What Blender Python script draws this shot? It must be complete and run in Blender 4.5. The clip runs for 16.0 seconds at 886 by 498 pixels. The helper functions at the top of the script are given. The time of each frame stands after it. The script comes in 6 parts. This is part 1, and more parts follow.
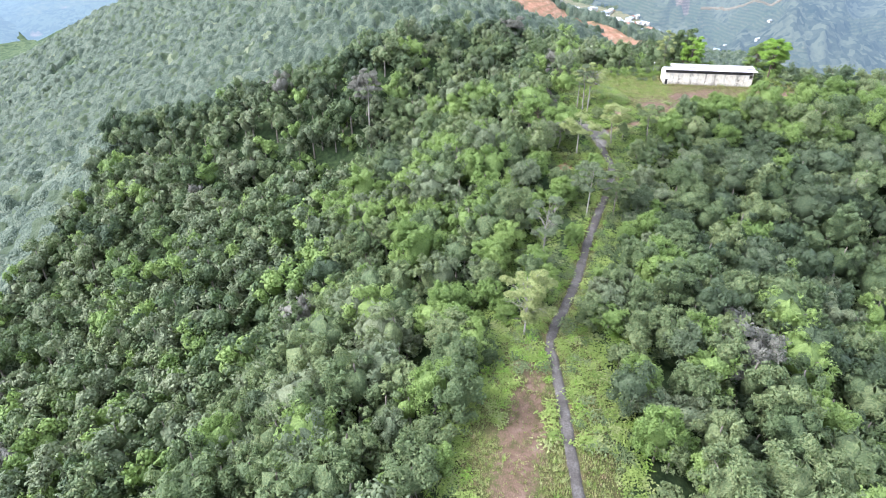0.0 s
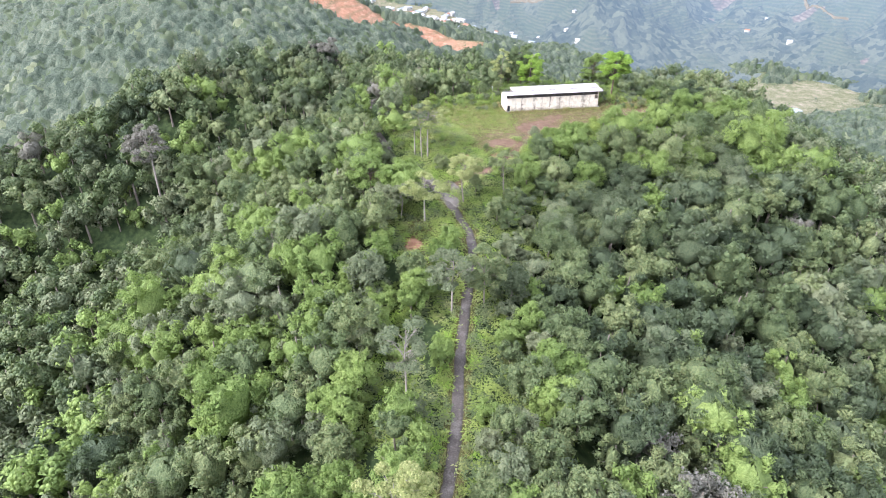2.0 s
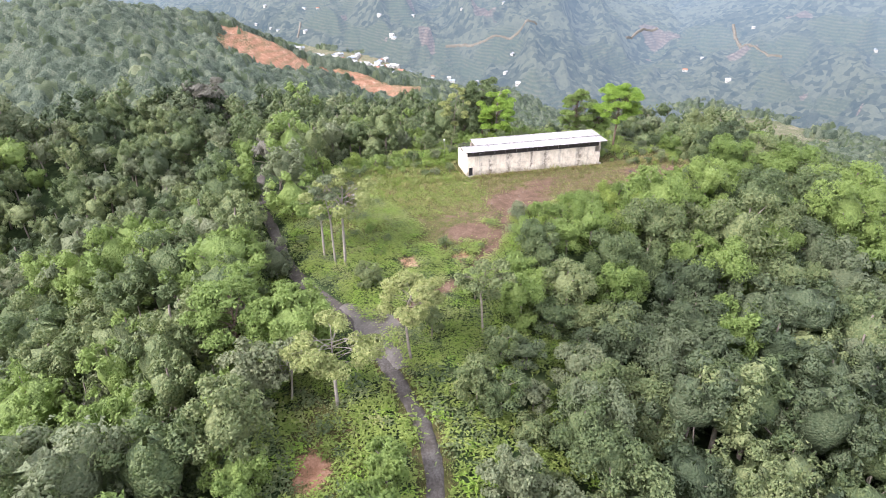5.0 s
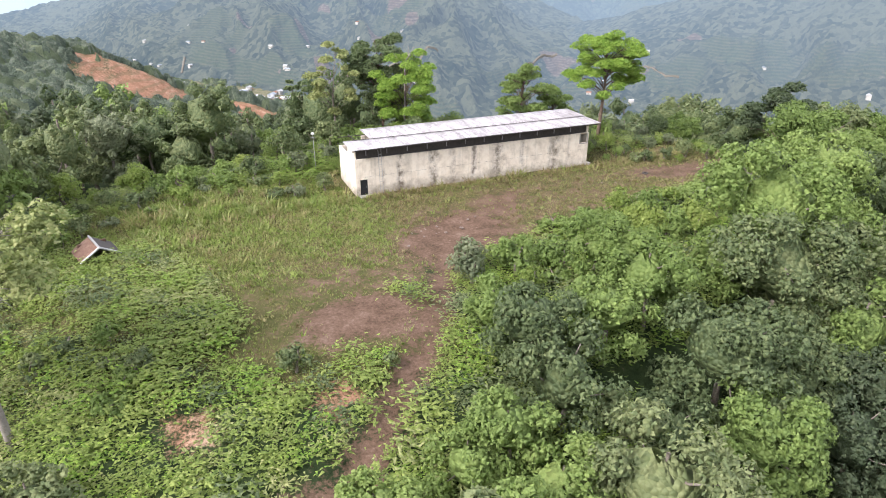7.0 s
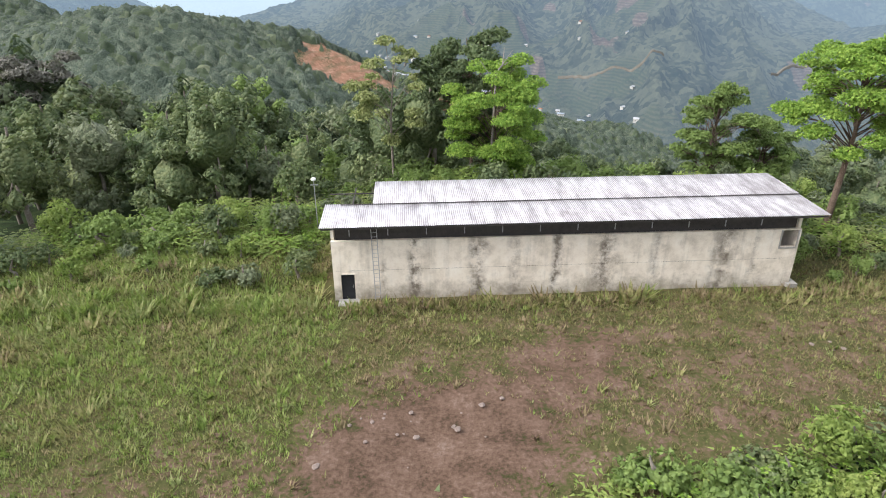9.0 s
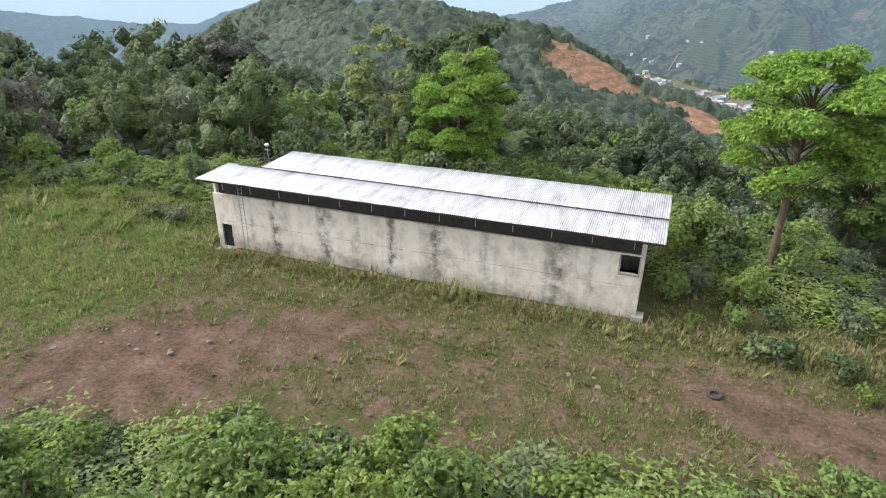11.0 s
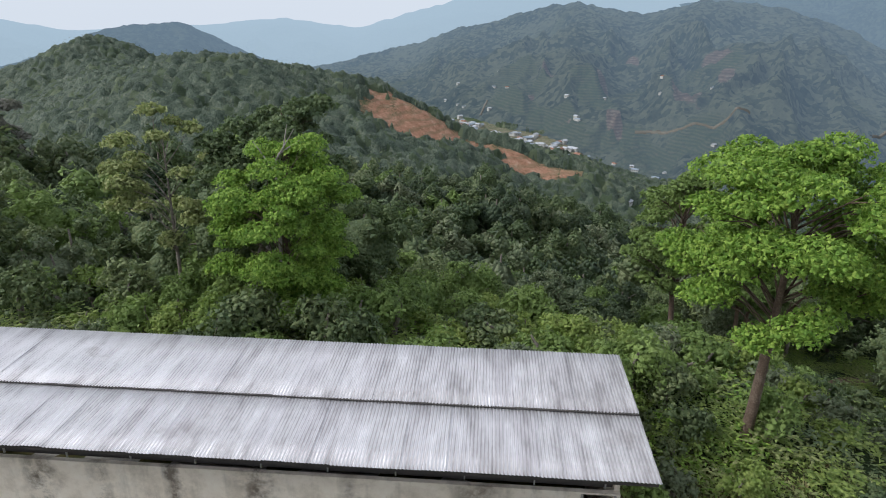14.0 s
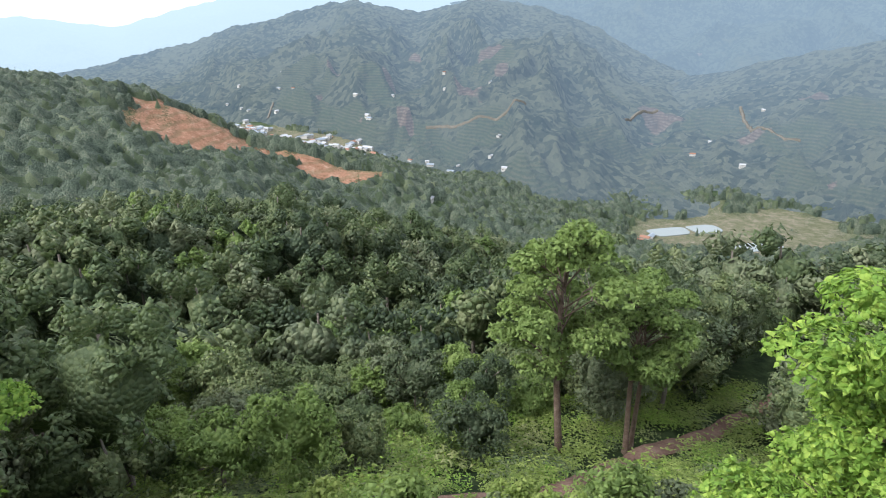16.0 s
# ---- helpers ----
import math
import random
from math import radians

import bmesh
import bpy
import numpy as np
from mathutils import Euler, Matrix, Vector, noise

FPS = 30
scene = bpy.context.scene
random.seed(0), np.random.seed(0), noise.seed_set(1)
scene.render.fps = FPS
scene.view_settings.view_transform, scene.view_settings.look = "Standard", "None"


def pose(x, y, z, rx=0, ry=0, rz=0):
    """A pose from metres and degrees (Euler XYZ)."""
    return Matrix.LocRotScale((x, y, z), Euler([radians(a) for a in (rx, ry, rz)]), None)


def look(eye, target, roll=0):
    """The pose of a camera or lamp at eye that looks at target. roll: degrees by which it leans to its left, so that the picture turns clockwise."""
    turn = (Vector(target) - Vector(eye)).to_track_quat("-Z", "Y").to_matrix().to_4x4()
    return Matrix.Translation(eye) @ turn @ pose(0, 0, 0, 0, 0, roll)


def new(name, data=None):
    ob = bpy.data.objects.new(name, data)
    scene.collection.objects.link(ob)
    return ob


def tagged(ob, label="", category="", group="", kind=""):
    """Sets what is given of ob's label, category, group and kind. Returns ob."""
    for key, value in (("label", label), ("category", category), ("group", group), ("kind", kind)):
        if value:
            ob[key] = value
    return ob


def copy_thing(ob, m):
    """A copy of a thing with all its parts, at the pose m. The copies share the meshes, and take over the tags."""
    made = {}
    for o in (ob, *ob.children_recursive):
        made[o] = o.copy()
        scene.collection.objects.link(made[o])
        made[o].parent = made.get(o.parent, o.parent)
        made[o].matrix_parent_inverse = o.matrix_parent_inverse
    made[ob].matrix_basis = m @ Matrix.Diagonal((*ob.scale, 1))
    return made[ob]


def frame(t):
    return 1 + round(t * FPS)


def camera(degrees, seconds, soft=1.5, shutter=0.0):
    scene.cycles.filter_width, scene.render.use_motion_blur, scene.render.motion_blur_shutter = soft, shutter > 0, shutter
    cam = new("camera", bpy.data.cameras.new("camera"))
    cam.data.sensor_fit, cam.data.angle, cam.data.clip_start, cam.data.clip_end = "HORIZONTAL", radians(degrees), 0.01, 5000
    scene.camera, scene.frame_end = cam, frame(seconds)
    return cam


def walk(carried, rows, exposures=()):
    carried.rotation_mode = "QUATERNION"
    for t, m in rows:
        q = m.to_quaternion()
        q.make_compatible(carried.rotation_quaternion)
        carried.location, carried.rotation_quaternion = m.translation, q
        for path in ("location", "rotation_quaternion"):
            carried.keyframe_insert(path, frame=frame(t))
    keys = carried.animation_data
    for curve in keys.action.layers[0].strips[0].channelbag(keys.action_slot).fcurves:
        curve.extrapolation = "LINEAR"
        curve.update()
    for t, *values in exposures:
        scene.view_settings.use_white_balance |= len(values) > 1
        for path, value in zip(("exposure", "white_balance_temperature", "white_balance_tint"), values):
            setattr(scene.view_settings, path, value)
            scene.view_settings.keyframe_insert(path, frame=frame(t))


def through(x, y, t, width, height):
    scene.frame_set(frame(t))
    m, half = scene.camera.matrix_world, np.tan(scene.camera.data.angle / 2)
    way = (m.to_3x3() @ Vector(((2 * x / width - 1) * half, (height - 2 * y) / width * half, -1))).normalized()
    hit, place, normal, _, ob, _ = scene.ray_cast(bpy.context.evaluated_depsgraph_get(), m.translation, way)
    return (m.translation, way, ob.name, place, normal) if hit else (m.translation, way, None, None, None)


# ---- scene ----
cam = camera(71.1, 16.0, 1.0, 0.0)
METRES, EYE, TILT, LEAN, TURN = 330.0, 77.7, 0.0, 0.0, 7.4
ROWS = [
    (0.0, 0.0, 0.0, 0.0, 0.03, -31.72, -0.05),
    (0.5, 0.0014, 0.029, -0.0002, -8.17, -31.79, -0.11),
    (1.0, 0.0069, 0.071, -0.0003, -10.03, -31.82, -0.05),
    (1.5, 0.0157, 0.1159, -0.0005, -14.1, -31.87, 0.02),
    (2.0, 0.0275, 0.1599, -0.0008, -16.13, -31.9, 0.04),
    (2.5, 0.0399, 0.1976, -0.0005, -16.4, -31.95, 0.01),
    (3.0, 0.0512, 0.2297, -0.0002, -16.7, -31.98, -0.0),
    (5.5, 0.1211, 0.4353, -0.0999, -25.19, -26.0, -0.02),
    (6.0, 0.1427, 0.4809, -0.1263, -28.9, -24.58, 0.02),
    (6.5, 0.1673, 0.5238, -0.1374, -30.66, -24.64, 0.11),
    (7.0, 0.1916, 0.5676, -0.1538, -30.82, -24.61, 0.09),
    (7.5, 0.2154, 0.6123, -0.1647, -29.05, -24.66, 0.14),
    (8.0, 0.2317, 0.6443, -0.165, -26.75, -24.65, 0.17),
    (10.5, 0.3611, 0.6479, -0.1678, 12.78, -24.56, -0.11),
    (11.0, 0.371, 0.6471, -0.1676, 13.33, -24.64, -0.16),
    (11.5, 0.3702, 0.6473, -0.1677, 12.97, -23.45, -0.23),
    (12.0, 0.3662, 0.6536, -0.1677, 11.57, -20.5, -0.28),
    (12.5, 0.3627, 0.6642, -0.1675, 7.49, -20.45, -0.34),
    (13.0, 0.3606, 0.6771, -0.1675, 3.76, -20.42, -0.38),
    (13.5, 0.3594, 0.6915, -0.1676, -1.32, -20.42, -0.43),
    (14.0, 0.3598, 0.7076, -0.1672, -2.94, -20.45, -0.43),
    (14.5, 0.3609, 0.7256, -0.1671, -3.41, -20.48, -0.4),
    (15.0, 0.3621, 0.7439, -0.167, -7.77, -20.48, -0.36),
    (15.5, 0.3642, 0.7615, -0.1667, -11.25, -20.48, -0.31),
    (16.0, 0.3677, 0.7772, -0.1667, -21.99, -20.49, -0.32),
]
EXPOSURES = [(0.0, 1.42, 5600, 13), (3.0, 1.4, 6050, 20), (5.5, 1.08, 6200, 19), (8.0, 0.65, 6300, 15), (10.5, 0.42, 6050, 10), (11.5, 0.38, 6050, 10), (12.0, 0.03, 6050, 10), (12.5, -0.08, 6050, 10), (13.5, -0.15, 5950, 10), (14.4, -0.36, 5950, 10), (15.2, 0.22, 5950, 10), (16.0, 0.5, 6050, 11)]
walk(cam, [(t, pose(0, 0, EYE, TILT, LEAN, TURN) @ pose(METRES * x, METRES * y, METRES * z, 90 + pitch, roll, yaw)) for t, x, y, z, yaw, pitch, roll in ROWS], EXPOSURES)

# ---------------------------------------------------------------- sky, sun
SUN_HEIGHT, SUN_FROM = 42.0, -104.0  # degrees over the horizon; bearing, clockwise from +y
world = bpy.data.worlds.new("sky")
scene.world = world
world.use_nodes = True
wt = world.node_tree
sky = wt.nodes.new("ShaderNodeTexSky")
sky.sky_type, sky.sun_disc = "NISHITA", False
sky.sun_elevation, sky.sun_rotation = radians(SUN_HEIGHT), radians(SUN_FROM)
sky.air_density, sky.dust_density, sky.ozone_density = 1.0, 6.0, 1.0
veil = wt.nodes.new("ShaderNodeMix")  # an even cover of thin cloud
veil.data_type = "RGBA"
veil.inputs[0].default_value = 0.75
veil.inputs[7].default_value = (9.8, 10.2, 10.6, 1)
wt.links.new(sky.outputs[0], veil.inputs[6])
wt.links.new(veil.outputs[2], wt.nodes["Background"].inputs[0])
wt.nodes["Background"].inputs[1].default_value = 0.118
sun = new("sun", bpy.data.lights.new("sun", "SUN"))
sun.data.energy, sun.data.angle, sun.data.color = 3.1, radians(22), (1.0, 0.97, 0.92)
sun.matrix_world = look((math.sin(radians(SUN_FROM)) * 300, math.cos(radians(SUN_FROM)) * 300, 300 * math.tan(radians(SUN_HEIGHT))), (0, 0, 0))

# ---------------------------------------------------------------- materials
def material(name):
    m = bpy.data.materials.new(name)
    m.use_nodes = True
    return m, m.node_tree.nodes, m.node_tree.links, m.node_tree.nodes["Principled BSDF"]


def noise_node(nodes, links, scale, detail=4.0, rough=0.6, vector=None):
    n = nodes.new("ShaderNodeTexNoise")
    n.inputs["Scale"].default_value, n.inputs["Detail"].default_value, n.inputs["Roughness"].default_value = scale, detail, rough
    if vector is None:
        vector = nodes.get("Texture Coordinate") or nodes.new("ShaderNodeTexCoord")
        vector = vector.outputs["Object"]
    links.new(vector, n.inputs["Vector"])
    return n.outputs["Fac"]


def ramp(nodes, links, value, stops):
    r = nodes.new("ShaderNodeValToRGB")
    while len(r.color_ramp.elements) < len(stops):
        r.color_ramp.elements.new(0.5)
    for e, (p, c) in zip(r.color_ramp.elements, stops):
        e.position = p
        e.color = (*c, 1) if len(c) == 3 else c
    links.new(value, r.inputs[0])
    return r.outputs[0]


def mix(nodes, links, fac, a, b, how="MIX"):
    n = nodes.new("ShaderNodeMix")
    n.data_type, n.blend_type = "RGBA", how
    for socket, v in ((n.inputs[0], fac), (n.inputs[6], a), (n.inputs[7], b)):
        if isinstance(v, (int, float)):
            socket.default_value = v
        elif isinstance(v, tuple):
            socket.default_value = (*v, 1)
        else:
            links.new(v, socket)
    return n.outputs[2]


def math_node(nodes, links, how, a, b=0.0, clamp=False):
    n = nodes.new("ShaderNodeMath")
    n.operation, n.use_clamp = how, clamp
    for socket, v in ((n.inputs[0], a), (n.inputs[1], b)):
        if isinstance(v, (int, float)):
            socket.default_value = v
        else:
            links.new(v, socket)
    return n.outputs[0]


def attribute(nodes, name):
    n = nodes.new("ShaderNodeAttribute")
    n.attribute_name = name
    return n.outputs["Fac"]


def bumped(nodes, links, shader, height, strength, distance):
    b = nodes.new("ShaderNodeBump")
    b.inputs["Strength"].default_value, b.inputs["Distance"].default_value = strength, distance
    links.new(height, b.inputs["Height"])
    links.new(b.outputs[0], shader.inputs["Normal"])


def surface(name, stops, scale, rough=0.8, metal=0.0, bump=0.3, depth=0.02, fine=8.0, spec=0.3):
    """A plain worn material: broad and fine variation of colour and a matching relief."""
    m, nodes, links, bsdf = material(name)
    broad, grain = noise_node(nodes, links, scale), noise_node(nodes, links, scale * fine, 6.0, 0.7)
    both = math_node(nodes, links, "MULTIPLY_ADD", grain, 0.5)
    nodes[-1].inputs[2].default_value = 0.0
    value = math_node(nodes, links, "ADD", both, math_node(nodes, links, "MULTIPLY", broad, 0.5))
    links.new(ramp(nodes, links, value, stops), bsdf.inputs["Base Color"])
    bsdf.inputs["Roughness"].default_value, bsdf.inputs["Metallic"].default_value = rough, metal
    bsdf.inputs["Specular IOR Level"].default_value = spec
    bumped(nodes, links, bsdf, value, bump, depth)
    return m


def foliage(name, dark, mid, light, through=0.25, tree_range=0.42, grain=1.3, cells_per_metre=2.7):
    """Leaves: each spray is broken into leaflets with gaps, each spray and tree has a tint of its own, and some light comes through."""
    m, nodes, links, bsdf = material(name)
    dark, mid, light = (tuple(k * v for k, v in zip((1.25, 1.2, 1.36), c)) for c in (dark, mid, light))
    geo = nodes.new("ShaderNodeNewGeometry")
    info = nodes.new("ShaderNodeObjectInfo")
    tree = math_node(nodes, links, "FRACT", math_node(nodes, links, "ADD", attribute(nodes, "tint"), info.outputs["Random"]))
    speckle = noise_node(nodes, links, grain, 5.0, 0.75, geo.outputs["Position"])
    cells = nodes.new("ShaderNodeTexVoronoi")  # one cell for each leaf
    cells.inputs["Scale"].default_value = cells_per_metre
    links.new(geo.outputs["Position"], cells.inputs["Vector"])
    tone = nodes.new("ShaderNodeSeparateColor")
    links.new(cells.outputs["Color"], tone.inputs[0])
    leaf = math_node(nodes, links, "ADD", math_node(nodes, links, "MULTIPLY", geo.outputs["Random Per Island"], 0.25), math_node(nodes, links, "MULTIPLY", math_node(nodes, links, "MULTIPLY_ADD", speckle, 1.7), 0.45))
    leaf = math_node(nodes, links, "ADD", leaf, math_node(nodes, links, "MULTIPLY", math_node(nodes, links, "SUBTRACT", tone.outputs[0], 0.25), 0.75))
    value = math_node(nodes, links, "ADD", math_node(nodes, links, "MULTIPLY", tree, tree_range), math_node(nodes, links, "MULTIPLY", leaf, 1.0 - tree_range))
    colour = ramp(nodes, links, value, [(0.05, dark), (0.5, mid), (0.95, light)])
    links.new(colour, bsdf.inputs["Base Color"])
    bsdf.inputs["Roughness"].default_value = 0.6
    bsdf.inputs["Specular IOR Level"].default_value = 0.3
    lie = math_node(nodes, links, "SUBTRACT", math_node(nodes, links, "MULTIPLY", tone.outputs[1], 0.5), cells.outputs["Distance"])
    bumped(nodes, links, bsdf, lie, 0.9, 0.9 / cells_per_metre)
    glow = nodes.new("ShaderNodeBsdfTranslucent")
    links.new(mix(nodes, links, 0.3, colour, (0.2, 0.3, 0.05)), glow.inputs[0])
    both = nodes.new("ShaderNodeMixShader")
    both.inputs[0].default_value = through
    links.new(bsdf.outputs[0], both.inputs[1])
    links.new(glow.outputs[0], both.inputs[2])
    for n in nodes:
        if n.bl_idname == "ShaderNodeMath" and n.operation == "MULTIPLY_ADD":
            n.inputs[2].default_value = -0.35
    gap = math_node(nodes, links, "MULTIPLY", math_node(nodes, links, "GREATER_THAN", cells.outputs["Distance"], 0.6), attribute(nodes, "spray"))
    none = nodes.new("ShaderNodeBsdfTransparent")
    leafy = nodes.new("ShaderNodeMixShader")
    links.new(gap, leafy.inputs[0])
    links.new(both.outputs[0], leafy.inputs[1])
    links.new(none.outputs[0], leafy.inputs[2])
    links.new(leafy.outputs[0], nodes["Material Output"].inputs["Surface"])
    return m


def ground_material():
    m, nodes, links, bsdf = material("hill_ground")
    broad, mid, fine = noise_node(nodes, links, 0.06), noise_node(nodes, links, 0.5, 5.0), noise_node(nodes, links, 4.0, 6.0, 0.7)
    woods = ramp(nodes, links, mid, [(0.3, (0.014, 0.022, 0.01)), (0.5, (0.032, 0.05, 0.02)), (0.7, (0.06, 0.08, 0.03))])
    crowns = nodes.new("ShaderNodeTexVoronoi")
    crowns.inputs["Scale"].default_value = 0.12
    links.new(nodes["Texture Coordinate"].outputs["Object"], crowns.inputs["Vector"])
    woods = mix(nodes, links, attribute(nodes, "far"), woods, ramp(nodes, links, crowns.outputs["Color"], [(0.2, (0.03, 0.05, 0.025)), (0.5, (0.06, 0.085, 0.042)), (0.8, (0.095, 0.12, 0.06))]))
    mixed = math_node(nodes, links, "ADD", math_node(nodes, links, "MULTIPLY", mid, 0.5), math_node(nodes, links, "MULTIPLY", fine, 0.5))
    grass = ramp(nodes, links, mixed, [(0.3, (0.036, 0.042, 0.014)), (0.46, (0.072, 0.074, 0.026)), (0.56, (0.11, 0.094, 0.042)), (0.68, (0.11, 0.074, 0.045))])
    earth = ramp(nodes, links, mixed, [(0.34, (0.045, 0.03, 0.02)), (0.46, (0.1, 0.063, 0.043)), (0.57, (0.145, 0.094, 0.068)), (0.7, (0.21, 0.155, 0.122))])
    rough_clay = math_node(nodes, links, "ADD", math_node(nodes, links, "MULTIPLY", mixed, 0.5), math_node(nodes, links, "MULTIPLY", noise_node(nodes, links, 0.09, 6.0, 0.75), 0.5))
    clay = ramp(nodes, links, rough_clay, [(0.36, (0.11, 0.09, 0.045)), (0.44, (0.22, 0.115, 0.07)), (0.53, (0.32, 0.175, 0.115)), (0.64, (0.44, 0.33, 0.24))])
    height = nodes.new("ShaderNodeSeparateXYZ")
    links.new(nodes["Texture Coordinate"].outputs["Object"], height.inputs[0])
    bench = math_node(nodes, links, "SINE", math_node(nodes, links, "ADD", math_node(nodes, links, "MULTIPLY", height.outputs["Z"], 1.0), math_node(nodes, links, "MULTIPLY", noise_node(nodes, links, 0.03, 4.0), 14.0)))
    steps = ramp(nodes, links, math_node(nodes, links, "ADD", math_node(nodes, links, "MULTIPLY", bench, 0.5), 0.5), [(0.12, (0.55, 0.55, 0.55)), (0.5, (1, 1, 1))])
    clay = mix(nodes, links, steps, (0.13, 0.11, 0.06), clay)
    field = ramp(nodes, links, rough_clay, [(0.36, (0.06, 0.075, 0.04)), (0.46, (0.11, 0.115, 0.065)), (0.53, (0.16, 0.145, 0.1)), (0.62, (0.26, 0.23, 0.185))])

    def zone(name, colour, layer, wobble):
        edge = math_node(nodes, links, "ADD", attribute(nodes, name), math_node(nodes, links, "MULTIPLY", math_node(nodes, links, "SUBTRACT", mixed, 0.5), wobble))
        soft = nodes.new("ShaderNodeMapRange")
        soft.interpolation_type = "SMOOTHSTEP"
        soft.inputs[1].default_value, soft.inputs[2].default_value = 0.3, 0.7
        links.new(edge, soft.inputs[0])
        return mix(nodes, links, soft.outputs[0], colour, layer)

    colour = woods
    for name, layer, wobble in (("field", field, 1.6), ("grass", grass, 1.4), ("clay", clay, 2.4), ("earth", earth, 3.2)):
        colour = zone(name, colour, layer, wobble)
    links.new(colour, bsdf.inputs["Base Color"])
    bsdf.inputs["Roughness"].default_value, bsdf.inputs["Specular IOR Level"].default_value = 0.95, 0.1
    bumped(nodes, links, bsdf, mixed, 0.7, 0.25)
    return m


def distant(name, dark, light, glow, near, far):
    """Wooded mountains kilometres away, with terraced clearings, their haze painted on as emission. near, far: share of
    that emission at the foot and the crest.
    """
    m, nodes, links, bsdf = material(name)
    broad, fine = noise_node(nodes, links, 0.005, 5.0), noise_node(nodes, links, 0.045, 6.0, 0.75)
    cells = nodes.new("ShaderNodeTexVoronoi")
    cells.inputs["Scale"].default_value = 0.1
    links.new(nodes["Texture Coordinate"].outputs["Object"], cells.inputs["Vector"])
    tone = nodes.new("ShaderNodeSeparateColor")
    links.new(cells.outputs["Color"], tone.inputs[0])
    value = math_node(nodes, links, "ADD", math_node(nodes, links, "MULTIPLY", broad, 0.9), math_node(nodes, links, "MULTIPLY", fine, 0.5))
    value = math_node(nodes, links, "ADD", value, math_node(nodes, links, "MULTIPLY", tone.outputs[0], 0.4))
    woods = ramp(nodes, links, value, [(0.58, dark), (0.85, tuple((a + b) / 2.4 for a, b in zip(dark, light))), (1.0, light)])
    height = nodes.new("ShaderNodeSeparateXYZ")
    links.new(nodes["Texture Coordinate"].outputs["Object"], height.inputs[0])
    bench = math_node(nodes, links, "SINE", math_node(nodes, links, "ADD", math_node(nodes, links, "MULTIPLY", height.outputs["Z"], 1.4), math_node(nodes, links, "MULTIPLY", fine, 9.0)))
    bench = math_node(nodes, links, "ADD", math_node(nodes, links, "MULTIPLY", bench, 0.5), 0.5)
    scrub = mix(nodes, links, ramp(nodes, links, bench, [(0.3, (0.3, 0.3, 0.3)), (0.75, (1, 1, 1))]), (0.055, 0.073, 0.036), ramp(nodes, links, fine, [(0.35, (0.07, 0.09, 0.038)), (0.65, (0.125, 0.12, 0.065))]))
    soil = mix(nodes, links, ramp(nodes, links, bench, [(0.2, (0.35, 0.35, 0.35)), (0.6, (1, 1, 1))]), (0.1, 0.075, 0.05), ramp(nodes, links, fine, [(0.35, (0.12, 0.08, 0.055)), (0.5, (0.19, 0.125, 0.09)), (0.68, (0.3, 0.24, 0.18))]))

    def patch(key, low, high, wobble):
        edge = math_node(nodes, links, "ADD", attribute(nodes, key), math_node(nodes, links, "MULTIPLY", math_node(nodes, links, "SUBTRACT", fine, 0.5), wobble))
        return ramp(nodes, links, edge, [(low, (0, 0, 0)), (high, (1, 1, 1))])

    colour = mix(nodes, links, patch("scrub", 0.4, 0.62, 1.3), woods, scrub)
    colour = mix(nodes, links, patch("bare", 0.45, 0.6, 1.0), colour, soil)
    links.new(colour, bsdf.inputs["Base Color"])
    bsdf.inputs["Roughness"].default_value, bsdf.inputs["Specular IOR Level"].default_value = 1.0, 0.0
    relief = math_node(nodes, links, "SUBTRACT", fine, math_node(nodes, links, "MULTIPLY", cells.outputs["Distance"], 0.05))
    bumped(nodes, links, bsdf, relief, 1.0, 26.0)
    # the haze: a plain emission mixed over the lit surface
    painted_haze = nodes.new("ShaderNodeEmission")
    painted_haze.inputs[0].default_value = (*glow, 1)
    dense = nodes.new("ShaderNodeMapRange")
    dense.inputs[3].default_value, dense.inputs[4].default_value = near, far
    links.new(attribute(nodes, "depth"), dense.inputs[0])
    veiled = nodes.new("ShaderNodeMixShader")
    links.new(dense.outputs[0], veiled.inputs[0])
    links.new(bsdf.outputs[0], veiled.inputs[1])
    links.new(painted_haze.outputs[0], veiled.inputs[2])
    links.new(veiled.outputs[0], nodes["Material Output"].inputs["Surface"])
    return m


GROUND = ground_material()
LEAF = foliage("forest_leaves", (0.056, 0.088, 0.036), (0.112, 0.152, 0.058), (0.205, 0.24, 0.095), 0.3)
LEAF_PALE = foliage("pale_forest_leaves", (0.09, 0.12, 0.06), (0.14, 0.172, 0.085), (0.21, 0.235, 0.12), 0.3)
LEAF_DARK = foliage("dark_blue_green_leaves", (0.034, 0.055, 0.026), (0.064, 0.092, 0.042), (0.115, 0.142, 0.068), 0.3)
LEAF_BRIGHT = foliage("bright_young_leaves", (0.09, 0.185, 0.025), (0.19, 0.32, 0.045), (0.37, 0.5, 0.085), 0.42, 0.2, 1.0, 5.5)
LEAF_YELLOW = foliage("yellow_green_leaves", (0.14, 0.19, 0.055), (0.25, 0.29, 0.095), (0.36, 0.38, 0.15), 0.35, 0.2, 1.3, 4.0)
LEAF_GREY = foliage("grey_brown_leaves", (0.095, 0.095, 0.07), (0.145, 0.145, 0.105), (0.2, 0.19, 0.145), 0.2, 0.2)
LEAF_FRESH = foliage("fresh_forest_leaves", (0.1, 0.16, 0.038), (0.165, 0.24, 0.06), (0.25, 0.335, 0.09), 0.38)
FERN = foliage("fern_fronds", (0.1, 0.16, 0.032), (0.2, 0.275, 0.058), (0.32, 0.385, 0.1), 0.4, 0.4, 1.0, 3.5)
